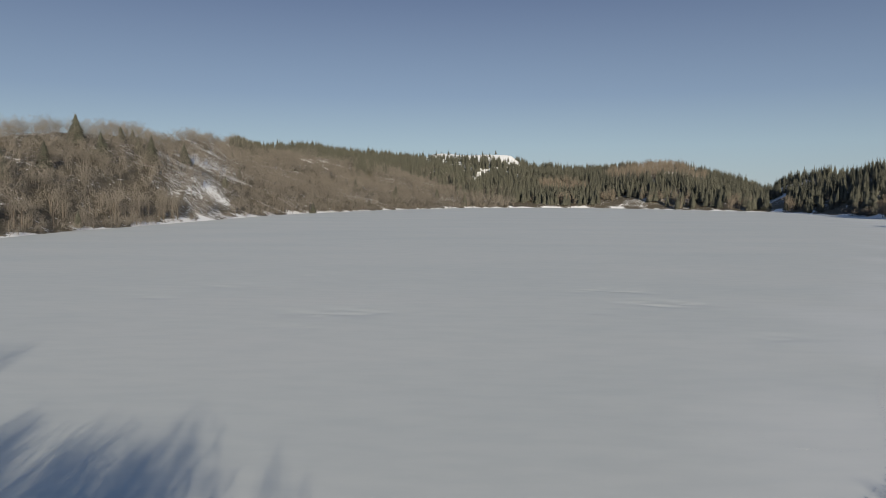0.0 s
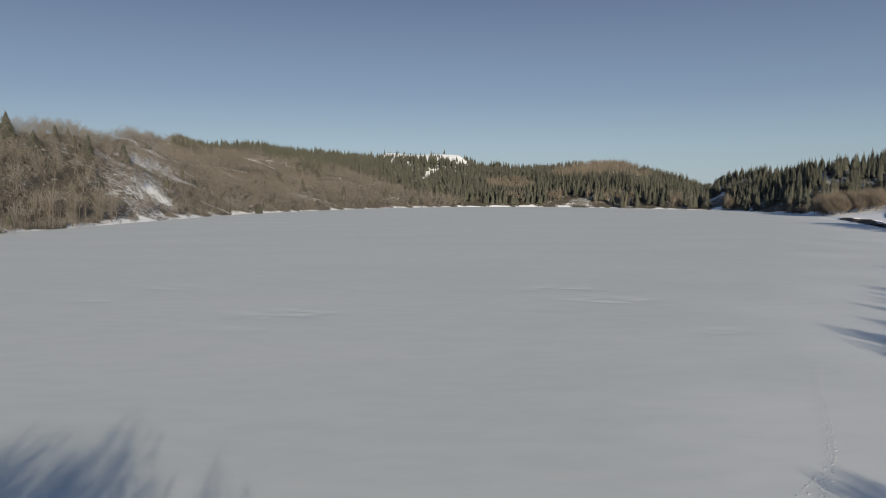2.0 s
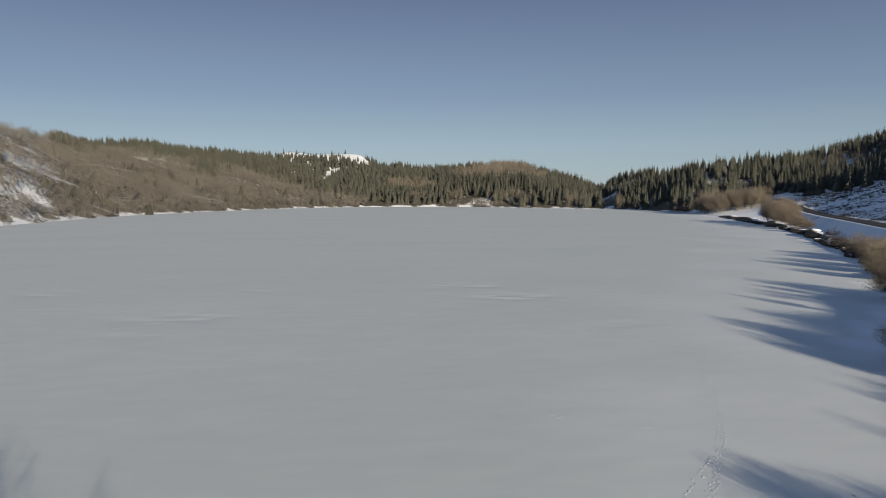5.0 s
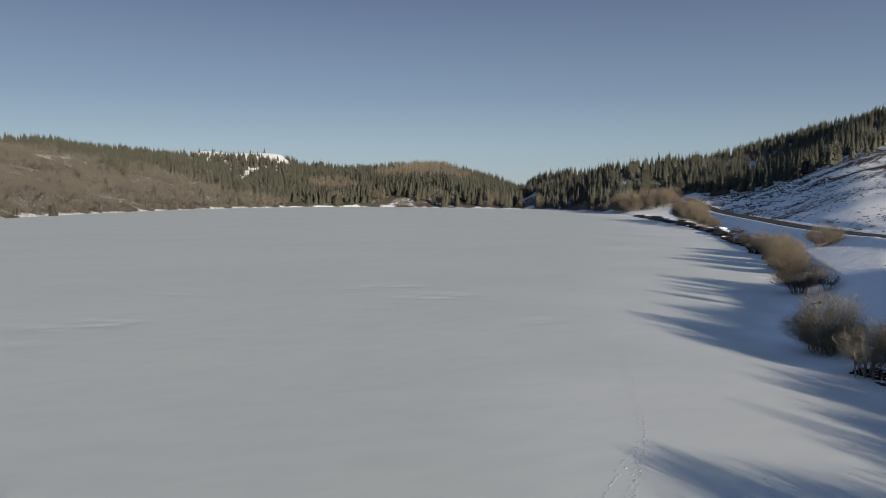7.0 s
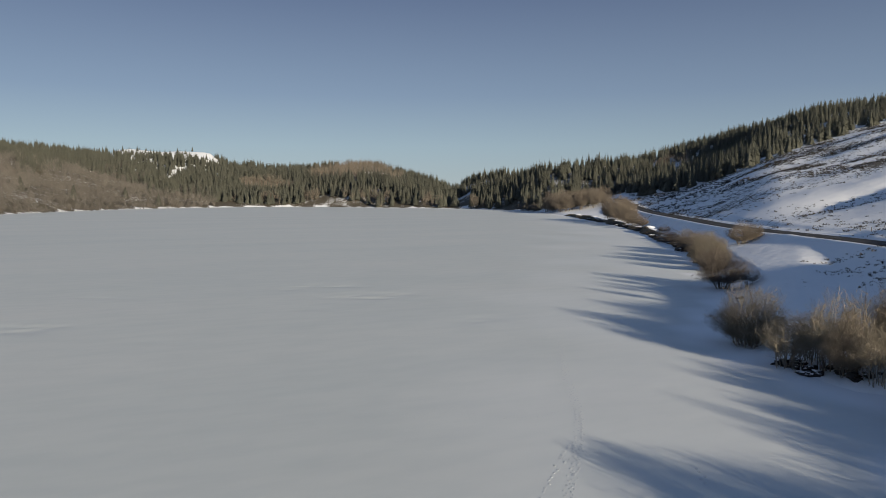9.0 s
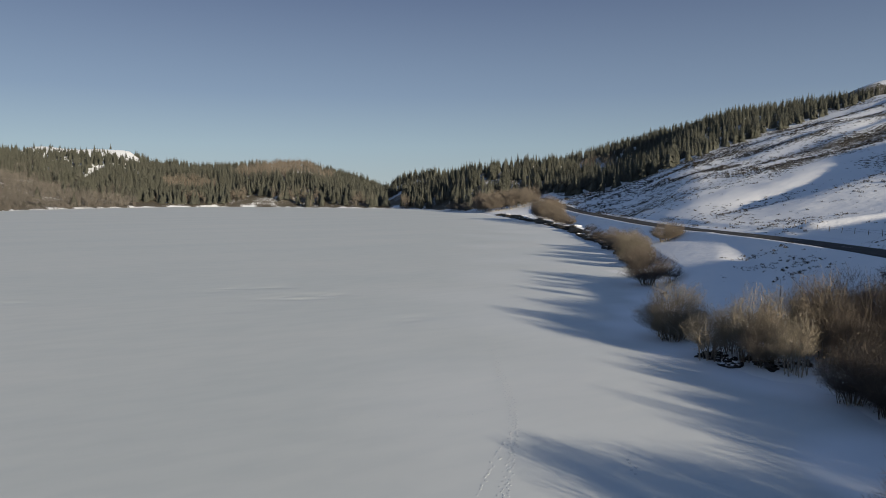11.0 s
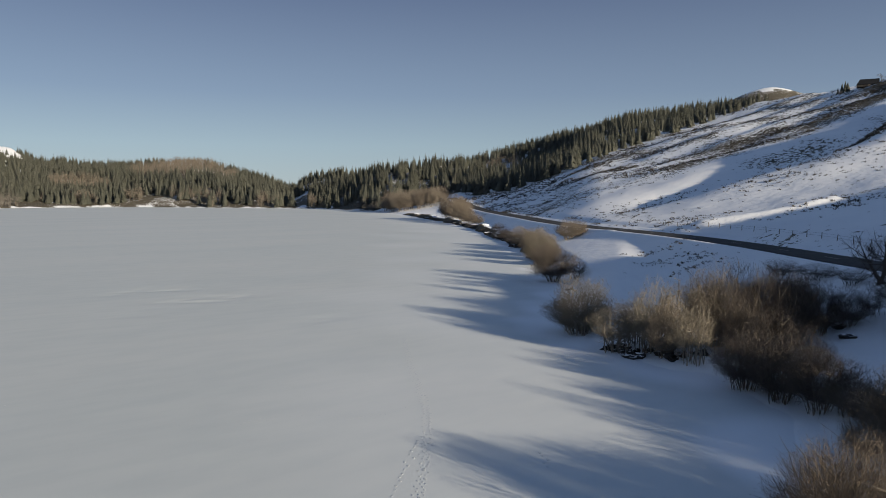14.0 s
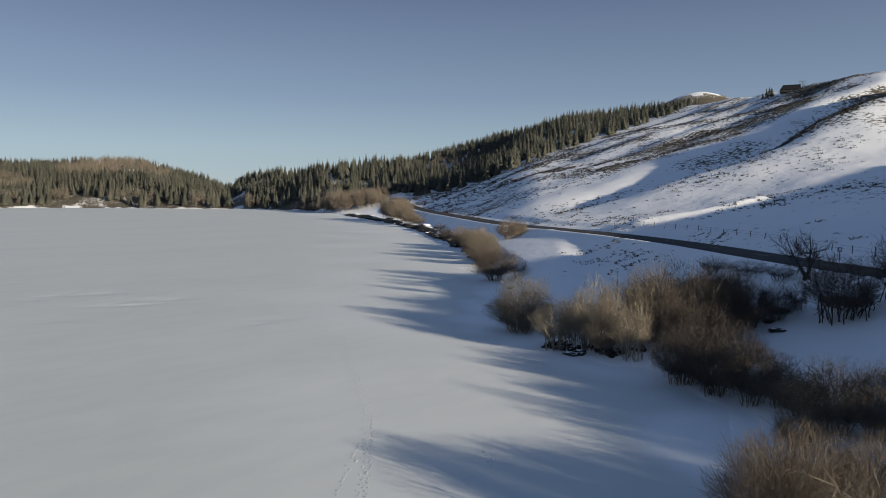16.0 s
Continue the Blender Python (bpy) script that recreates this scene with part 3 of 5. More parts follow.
def bare_arrays(g, twigs=130, width=0.33, low=0.25, tw=0.0065):
    """A leafless broad tree of height 1: limbs and a haze of twigs, no trunk."""
    v, f = [], []
    tips = []
    for k in range(11):
        a, z0 = g.uniform(0, 2 * math.pi), g.uniform(low * 0.6, 0.6)
        p = np.array([0, 0, z0])
        q = np.array([math.cos(a) * width * g.uniform(0.5, 0.9), math.sin(a) * width * g.uniform(0.5, 0.9), min(0.95, z0 + g.uniform(0.15, 0.4))])
        sliver(v, f, p, q, 0.006, g)
        tips += [(p, q)] * 2
    for k in range(2):                                      # upright stems
        a, r = g.uniform(0, 2 * math.pi), g.uniform(0.0, 0.10)
        p = np.array([math.cos(a) * r, math.sin(a) * r, 0.0])
        sliver(v, f, p, p * 1.8 + np.array([0, 0, g.uniform(0.45, 0.7)]), 0.008, g)
    for k in range(twigs):
        p, q = tips[g.integers(len(tips))]
        c = p + (q - p) * g.uniform(0.3, 1.05) + g.normal(size=3) * 0.06
        out = np.array([c[0], c[1], 0.0]) * 1.2 + np.array([0, 0, 0.25]) + g.normal(size=3) * 0.24
        out *= g.uniform(0.04, 0.11) / np.linalg.norm(out)
        e = c + out
        e[2] = min(e[2], 1.0)
        sliver(v, f, c, e, tw * g.uniform(0.7, 1.3), g)
    return np.array(v), np.array(f)


def scatter_mesh(name, variants, places, material):
    """One mesh out of many turned and scaled copies. places: x, y, z, height, girth."""
    vs, fs, base = [], [], 0
    which = rng.integers(len(variants), size=len(places))
    turn = rng.uniform(0, 2 * math.pi, len(places))
    for k, (v, f) in enumerate(variants):
        p = places[which == k]
        a = turn[which == k]
        if not len(p):
            continue
        c, s = np.cos(a)[:, None], np.sin(a)[:, None]
        hx = (p[:, 3] * p[:, 4])[:, None]
        x = p[:, 0:1] + hx * (c * v[None, :, 0] - s * v[None, :, 1])
        y = p[:, 1:2] + hx * (s * v[None, :, 0] + c * v[None, :, 1])
        z = p[:, 2:3] + p[:, 3:4] * v[None, :, 2]
        vs.append(np.stack([x, y, z], -1).reshape(-1, 3))
        fs.append((f[None] + (np.arange(len(p)) * len(v))[:, None, None]).reshape(-1, 3) + base)
        base += len(p) * len(v)
    return mesh_from(name, np.concatenate(vs), np.concatenate(fs), material)


def scatter(az0, az1, r0, r1, spacing, g):
    """Uneven places between two headings and two distances (functions of the heading)."""
    out = []
    rmax = float(np.max(r1(np.linspace(az0, az1, 30))))
    n = int(radians(az1 - az0) * 0.5 * rmax * rmax / spacing ** 2)
    a = g.uniform(az0, az1, n)
    r = rmax * np.sqrt(g.uniform(0, 1, n))
    ok = (r > r0(a)) & (r < r1(a))
    return a[ok], r[ok]


gv = np.random.default_rng(3)
SPRUCE_VARIANTS = [spruce_arrays(gv, 44, gv.uniform(0.17, 0.23)) for _ in range(8)]
BARE_VARIANTS = [bare_arrays(gv, 130, gv.uniform(0.32, 0.46), 0.15, 0.0068) for _ in range(6)]


def ridge_r(az):
    return lerp_table(az, RIDGE, 1)


def forest_edge(az):
    """Where the wood begins on the open slope."""
    return np.interp(az, [25, 31, 32.5, 36.5, 38.4, 40, 42.6, 45.8, 48.5, 52.2, 56.6, 60.0, 61.5, 63], [0, 0, 560, 560, 550, 490, 460, 440, 430, 470, 530, 562, 580, 640])


def make_forest():
    # dark spruce woods
    a, r = scatter(-17, 63, lambda q: np.maximum(far_shore(q) + 5, forest_edge(q)), lambda q: ridge_r(q) + 45, 5.6, rng)
    rs, rr = far_shore(a), ridge_r(a)
    t = (r - rs) / (rr - rs)
    x, y = from_polar(a, r)
    blot = waves(x, y, 120, 4)
    limit = np.interp(a, [-17, -10, -4, -1, 2, 4], [0.80, 0.72, 0.60, 0.42, 0.22, 0.0])
    ok = (t > limit + 0.12 * blot) & ((a > 38) | (rng.uniform(size=len(a)) < 0.75))
    bare_top = np.interp(a, [-1.6, -0.5, 1, 3, 5.0, 6.2], [0.97, 0.90, 0.86, 0.76, 0.66, 0.68])
    ok &= ~((a > -1.6) & (a < 6.2 + 0.3 * blot) & (t > bare_top + 0.05 * blot) & (rng.uniform(size=len(a)) > 0.02 + 0.16 * (t < 0.9)))        # the white top
    ok &= ~((np.abs(a - 1.9 - 5.0 * (t - 0.28)) < 0.42) & (t > 0.26) & (t < 0.62))                             # the snow ride up to it
    ok &= ~((np.abs(a + 10.6) < 1.1) & (t > 0.56) & (t < 0.70))                                # a small clearing
    ok &= ~((a > 25.05) & (a < 26.35) & (r < rs + 145))                                         # the snowy inlet
    larch = (np.hypot((a - 16.8) / 4.1, (t - 0.78) / 0.36) < 1) & (blot > -0.7)
    brown = (np.hypot((a - 9.8) / 2.0, (t - 0.42) / 0.18) < 1) | ((np.hypot((a - 41.8) / 2.2, (t - 0.80) / 0.12) < 1) & (blot > 0.0))
    fringe = waves(x, y, 45, 3)
    ok &= ~((a > 31.8) & (a < 38.5) & (r < np.interp(a, [36, 37.5], [545, 515]) + 8 * fringe))                                # open strip round the far thickets
    ok &= ~((r - rs < 16) & (fringe > 0.1) & (a > 3))                                         # gaps along the shore
    px, py = from_polar(25.8, 845.0)                         # the sunlit clearing behind the inlet
    sx, sy = math.sin(radians(SUN_AZ)), math.cos(radians(SUN_AZ))
    along, across = (x - px) * sx + (y - py) * sy, np.abs((x - px) * sy - (y - py) * sx)
    ok &= ~((along > -14) & (along < 100) & (across < 7))
    brown |= (r - rs < 40) & (fringe < -0.45) & (a > 3) & (a < 36)
    x, y, a, r, t, larch, brown, rs = (q[ok] for q in (x, y, a, r, t, larch, brown, rs))
    z = height(x, y)
    h = (12 + 8 * rng.beta(2, 2.4, len(x))) * np.interp(a, [-17, -6, 0, 3], [0.75, 0.95, 1.0, 1.0]) * np.where((a > -1.6) & (a < 6.3) & (t > 0.36), np.where(t > 0.78, 0.62, 0.85), 1.0) * np.interp(a, [25, 28, 34, 42, 57, 60], [1.0, 0.88, 0.86, 0.80, 0.72, 0.58]) * np.where(t > 0.6, np.interp(a, [0, 3, 9, 12], [0.95, 1.06, 1.04, 0.92]), 1.0)
    girth = rng.uniform(0.85, 1.4, len(x))
    p = np.stack([x, y, z - 0.3, h, girth], 1)
    near = (r - rs < 75) & (a > 2) & (a < 33) & ~larch & ~brown
    front = np.nonzero(near)[0]
    front = front[np.argsort((r - rs)[front])][:260]
    lone = np.zeros(len(x), dtype=bool)
    lone[front] = True
    dark = ~lone & ~larch & ~brown
    wood = new("spruce_forest", scatter_mesh("spruce_forest", SPRUCE_VARIANTS, p[dark], M_SPRUCE))
    tagged(wood, "dense dark green spruce forest on the far hills", "forest", kind="stuff")
    p[:, 3] *= 0.9
    lw = new("larch_stand", scatter_mesh("larch_stand", [bare_arrays(rng, 110, 0.2, 0.1, 0.010) for _ in range(3)], p[larch | brown], M_LARCH))
    tagged(lw, "russet leafless larches on a hilltop among spruces", "larches", kind="stuff")
    return p[lone]


def tree_kinds(name, label, category, group, variants, crown_name, crown_mat, trunk):
    """Thing prototypes with a trunk and a crown, of height 1; returned as (trunk mesh, crown mesh) pairs."""
    tv, tf = pole_arrays(*trunk)
    tm = mesh_from("trunk", tv, tf, M_BARK)
    return [(tm, mesh_from(crown_name, v, f, crown_mat)) for v, f in variants], name, label, category, group, crown_name


def plant(kind, x, y, z, h, girth, turn, label=""):
    pairs, name, lab, cat, group, crown_name = kind
    tm, cm = pairs[int(rng.integers(len(pairs)))]
    e = new(name)
    tagged(e, label or lab, cat, group)
    e.location, e.rotation_euler, e.scale = (x, y, z), (0, 0, turn), (h * girth, h * girth, h)
    for n, me in (("trunk", tm), (crown_name, cm)):
        o = new(n, me)
        o.parent = e
    return e


SPRUCE = tree_kinds("spruce_tree", "tall dark green spruce on the snowy lake shore", "spruce", "spruces along the far shore", [spruce_arrays(gv, 130, gv.uniform(0.17, 0.22)) for _ in range(5)], "crown", M_SPRUCE, (0.012, 0.008, 0, 0.35))
BARE = tree_kinds("bare_tree", "leafless grey-brown broadleaf tree on the steep snowy shore", "bare tree", "bare trees on the lakeside slope", [bare_arrays(gv, 330, gv.uniform(0.28, 0.40), 0.12, 0.0055) for _ in range(6)], "crown", M_BARE, (0.016, 0.008, 0, 0.6))

for q in make_forest():
    plant(SPRUCE, *q[:3], q[3] * 1.0, q[4] * 1.05, rng.uniform(0, 6.28))


def make_bare_wood():
    a, r = scatter(-38, 6, lambda q: far_shore(q) + 3, lambda q: np.minimum(ridge_r(q) + 30, 1100), 5.1, rng)
    rs, rr = far_shore(a), ridge_r(a)
    t = (r - rs) / (rr - rs)
    x, y = from_polar(a, r)
    blot = waves(x, y, 90, 4)
    limit = np.interp(a, [-38, -18, -15, -10, -4, -1, 2, 4, 6], [2, 2, 0.86, 0.76, 0.64, 0.46, 0.26, 0.16, 0.10])
    ok = (t < limit + 0.12 * blot)
    ok &= ~((np.abs(a + 10.6) < 1.1) & (t > 0.57) & (t < 0.68))
    scree = np.exp(-((a + 18.9 + 6 * (t - 0.3)) / 2.3) ** 2) * smoothstep(0.85, 0.45, t)        # open snowy face
    ok &= rng.uniform(size=len(a)) > 0.50 * scree + 0.25 * (blot < -0.5)
    x, y, a, r, rs, t = (q[ok] for q in (x, y, a, r, rs, t))
    h = rng.uniform(6.0, 13.5, len(x)) * np.where(r - rs < 12, 0.6, 1.0)
    p = np.stack([x, y, height(x, y) - 0.2, h, rng.uniform(0.9, 1.35, len(x))], 1)
    # scrub down to the ice, with gaps
    a2, r2 = scatter(-38, 6, lambda q: far_shore(q) - 0.5, lambda q: far_shore(q) + 11, 2.6, rng)
    x2, y2 = from_polar(a2, r2)
    ok = waves(x2, y2, 30, 3) > np.interp(a2, [-38, -26, -20, -12, 6], [-2.0, -1.0, 0.1, -0.1, -0.3])
    x2, y2 = x2[ok], y2[ok]
    low = np.stack([x2, y2, height(x2, y2) - 0.2, rng.uniform(1.5, 5.0, len(x2)), rng.uniform(1.0, 1.7, len(x2))], 1)
    tagged(new("shore_scrub", scatter_mesh("shore_scrub", BARE_VARIANTS, low, M_BARE)), "low leafless scrub along the snowy lake edge", "scrub", kind="stuff")
    order = np.argsort(r - rs + np.where(a > -20, 0, -15))
    front, rest = order[:220], order[220:]
    tagged(new("bare_woodland", scatter_mesh("bare_woodland", BARE_VARIANTS, p[rest], M_BARE)), "leafless grey-brown woodland on the lakeside hills", "woodland", kind="stuff")
    for q in p[front]:
        plant(BARE, *q, rng.uniform(0, 6.28))


make_bare_wood()

# single conifers among the bare trees: heading, distance, height
HILL_SPRUCE = tree_kinds("hillside_spruce", "single dark spruce standing among leafless trees", "spruce", "single spruces on the wooded hill", [spruce_arrays(gv, 260, gv.uniform(0.15, 0.19)) for _ in range(3)], "crown", M_SPRUCE, (0.016, 0.01, 0, 0.3))
for az, r, h in [(-27.75, 420, 19), (-29.8, 350, 15), (-26.15, 400, 18), (-22.7, 430, 19), (-23.6, 440, 13), (-24.8, 462, 10), (-24.0, 468, 9), (-23.4, 470, 8), (-20.4, 500, 16), (-27.8, 288, 7.5), (-18.8, 610, 9), (-32.3, 320, 9), (-16.3, 560, 10),
                 (-10.6, 512, 11), (-3.9, 700, 16), (-0.5, 780, 15), (1.8, 760, 16), (-7.2, 690, 15), (-17.4, 480, 10), (-32.5, 330, 12)]:
    x, y = (float(q) for q in from_polar(az, r))
    plant(HILL_SPRUCE, x, y, float(height(np.array([x]), np.array([y]))[0]) - 0.3, h * 0.88, (1.8 if r > 300 else 1.5) if r < 520 else 1.4, az)

# tall spruces that stand out at the end of the wood: heading, distance, height
for az, r, h in [(31.8, 556, 21), (31.45, 566, 18), (30.9, 590, 19), (27.0, 690, 20), (24.7, 735, 19), (24.4, 742, 16), (20.3, 775, 18), (12.2, 812, 17)]:
    x, y = (float(q) for q in from_polar(az, max(r, float(far_shore(az)) + 6)))
    plant(SPRUCE, x, y, float(height(np.array([x]), np.array([y]))[0]) - 0.3, h, 1.2, az)

# ---- lakeside bushes ----
def prism(v, f, p, q, r0, r1, g):
    """A three-sided tapering branch piece."""
    d = (q - p) / (np.linalg.norm(q - p) + 1e-9)
    s = np.cross(d, (0.3, 0.5, 0.8) if abs(d[2]) < 0.9 else (1.0, 0.0, 0.0))
    s /= np.linalg.norm(s)
    t = np.cross(d, s)
    b = len(v)
    for c, r in ((p, r0), (q, r1)):
        for a in (0.0, 2.094, 4.189):
            v.append(c + r * (math.cos(a) * s + math.sin(a) * t))
    for i in range(3):
        j = (i + 1) % 3
        f.extend([(b + i, b + j, b + 3 + j), (b + i, b + 3 + j, b + 3 + i)])


def bush_arrays(g, stems=22, twigs=2900, tw=0.0019, low=0.30, lobes=16, sub=2, hollow=0.45, deep=0.12, thick=1.0, spread=0.12, crook=0.014):
    """A leafless many-stemmed willow of height 1 and width 1: stems that fan out into a lumpy dome of fine twigs."""
    sv, sf = [], []
    core = np.array([0.0, 0.0, low])
    la, lz = g.uniform(0, 6.28, lobes), g.uniform(-0.15, 1.0, lobes)
    lobe = np.stack([np.cos(la) * np.sqrt(1 - lz ** 2), np.sin(la) * np.sqrt(1 - lz ** 2), lz], 1)
    lift = g.uniform(0.5, 1.0, lobes)

    def hull(u):
        near = np.exp(-((1 - u @ lobe.T) / 0.075)) * lift
        r = 0.62 + 0.38 * near.max(1)
        up = np.where(u[:, 2] > 0, 1 - low, low - deep * 0.2)
        return r / np.sqrt((u[:, 0] ** 2 + u[:, 1] ** 2) / 0.25 + (u[:, 2] / up) ** 2)

    for k in range(stems):
        a = 2.4 * k + g.uniform(-0.4, 0.4)
        z = 1 - (k + 0.5) / stems * 1.05
        u = np.array([[math.cos(a) * math.sqrt(1 - z * z), math.sin(a) * math.sqrt(1 - z * z), z]])
        top = core + u[0] * hull(u)[0] * g.uniform(0.62, 0.85)
        base = np.array([math.cos(a), math.sin(a), 0]) * g.uniform(0.01, spread)
        pts = []
        for i in range(6):
            t = i / 5
            p = base + (top - base) * t + g.normal(size=3) * crook * min(1.0, 2 * t)
            p[2] += 0.20 * t * (1 - t)
            pts.append(p)
        pts[0][2] = -0.04
        rad = g.uniform(0.004, 0.008) * thick
        for i in range(5):
            prism(sv, sf, pts[i], pts[i + 1], rad * (1 - 0.17 * i), rad * (1 - 0.17 * (i + 1)), g)
            for _ in range(2):
                c = pts[i] + (pts[i + 1] - pts[i]) * g.uniform(0, 1)
                d = (pts[i + 1] - pts[i]) * 0.7 + g.normal(size=3) * 0.045
                d *= min(1.0, 0.13 / np.linalg.norm(d))
                if i > 0:
                    prism(sv, sf, c, c + d, rad * 0.5, rad * 0.3, g)
                    prism(sv, sf, c + d, c + d * g.uniform(1.4, 1.7) + g.normal(size=3) * 0.025, rad * 0.3, rad * 0.12, g)
    u = g.normal(size=(int(twigs * 2.2), 3))
    u /= np.linalg.norm(u, axis=1)[:, None]
    u = u[u[:, 2] > -0.75][:twigs]
    s = hollow + (1 - hollow) * g.beta(2.0, 1.1, len(u))
    end = core + u * (hull(u) * s)[:, None]
    end[:, 2] = np.maximum(end[:, 2], g.uniform(0.01, 0.10, len(u)))
    grow = end / np.linalg.norm(end, axis=1)[:, None]
    way = u * 0.7 + grow * 0.55 + g.normal(size=u.shape) * 0.45
    way *= (g.uniform(0.07, 0.17, len(u)) / np.linalg.norm(way, axis=1))[:, None]
    begin, tip, width = [end - way], [end], [np.full(len(u), tw)]
    for _ in range(sub):
        c = end - way * g.uniform(0.2, 0.9, len(u))[:, None]
        d = way * g.uniform(0.3, 0.6, len(u))[:, None] + g.normal(size=u.shape) * 0.028
        begin.append(c)
        tip.append(c + d)
        width.append(np.full(len(u), tw * 0.75))
    p, q, w = np.concatenate(begin), np.concatenate(tip), np.concatenate(width)
    side = np.cross(q - p, g.normal(size=p.shape))
    side *= (w / (np.linalg.norm(side, axis=1) + 1e-9))[:, None]
    tv = np.stack([p - side, p + side, q], 1).reshape(-1, 3)
    tv[:, 2] = np.maximum(tv[:, 2], 0.0)
    return (np.array(sv), np.array(sf)), (tv, np.arange(len(tv)).reshape(-1, 3))


gb = np.random.default_rng(21)


def bush_kind(name, label, group, twig_mat, count, bark=None, **shape):
    out = []
    for _ in range(count):
        s, t = bush_arrays(gb, **shape)
        wide, tall = np.percentile(np.hypot(t[0][:, 0], t[0][:, 1]), 97), np.percentile(t[0][:, 2], 99)
        for q in (s[0], t[0]):
            q /= (2 * wide, 2 * wide, tall)
        out.append((mesh_from("stem", *s, bark or M_STEM), mesh_from("crown", *t, twig_mat)))
    return out, name, label, group


TAN = bush_kind("willow_bush", "leafless tan-brown willow bush on the snowy lake shore", "lakeside bushes", M_TWIG_TAN, 4, twigs=4000, tw=0.0014)
FINE = bush_kind("willow_bush", "large leafless golden-brown willow bush at the ice edge", "lakeside bushes", M_TWIG_RUSSET, 2, bark=M_LIMB, stems=30, twigs=8500, tw=0.0010, lobes=26, thick=0.75)
YELLOW = bush_kind("willow_bush", "leafless yellowish willow bush with pale twigs on the bank", "lakeside bushes", M_TWIG_YELLOW, 3, bark=M_STEM_PALE, stems=28, twigs=2200, tw=0.0013, low=0.40, deep=0.4, lobes=14, hollow=0.35, thick=1.15, spread=0.18, crook=0.024)
DARK = bush_kind("willow_bush", "leafless dark red-brown willow bush on the lake bank", "lakeside bushes", M_TWIG_DARK, 3, twigs=3600, tw=0.0014)
DENSE = bush_kind("willow_bush", "dense rounded leafless willow bush at the ice edge", "lakeside bushes", M_TWIG_YELLOW, 2, bark=M_STEM_PALE, stems=36, twigs=6800, tw=0.0013, thick=1.1, low=0.24, deep=0.0, spread=0.16, crook=0.018)
GNARLED = bush_kind("gnarled_tree", "wide dark leafless tree with low spreading limbs in shaded snow", "lakeside bushes", M_TWIG_DARK, 2, bark=M_LIMB, stems=30, twigs=3000, tw=0.0015, low=0.30, thick=1.1, spread=0.30, crook=0.04)
OPEN = bush_kind("willow_bush", "tall open leafless willow on the bank", "lakeside bushes", M_TWIG_TAN, 2, stems=30, twigs=2200, tw=0.0011, low=0.3, lobes=30, hollow=0.35)
SPARSE = bush_kind("scrub_bush", "sparse dark leafless scrub standing in shaded snow", "lakeside bushes", M_TWIG_DARK, 2, bark=M_LIMB, stems=18, twigs=1100, tw=0.0016, low=0.36, deep=0.4, spread=0.2, crook=0.03)
FAR_TAN = bush_kind("willow_thicket", "leafless russet willow thicket on the far shore", "far lakeside thickets", M_LARCH, 3, stems=9, twigs=2600, tw=0.0022)
NEAR_THICKET = bush_kind("willow_thicket", "leafless tan willow thicket beside the lake road", "far lakeside thickets", M_TWIG_TAN, 2, stems=12, twigs=2600, tw=0.0022)
FAR_PALE = bush_kind("willow_thicket", "pale grey leafless thicket at the far ice edge", "far lakeside thickets", M_BARE, 1, stems=9, twigs=1000, tw=0.0045)


def ground_at(x, y):
    return float(height(np.array([float(x)]), np.array([float(y)]))[0])


def plant_bush(kind, x, y, h, w, label=""):
    pairs, name, lab, group = kind
    sm, tm = pairs[int(gb.integers(len(pairs)))]
    e = tagged(new(name), label or lab, "bush", group)
    e.location = (x, y, max(ground_at(x, y), 0.0) - 0.05)
    e.rotation_euler = (0, 0, gb.uniform(0, 6.28))
    e.scale = (w, w, h)
    for n, me in (("stem", sm), ("crown", tm)):
        o = new(n, me)
        o.parent = e


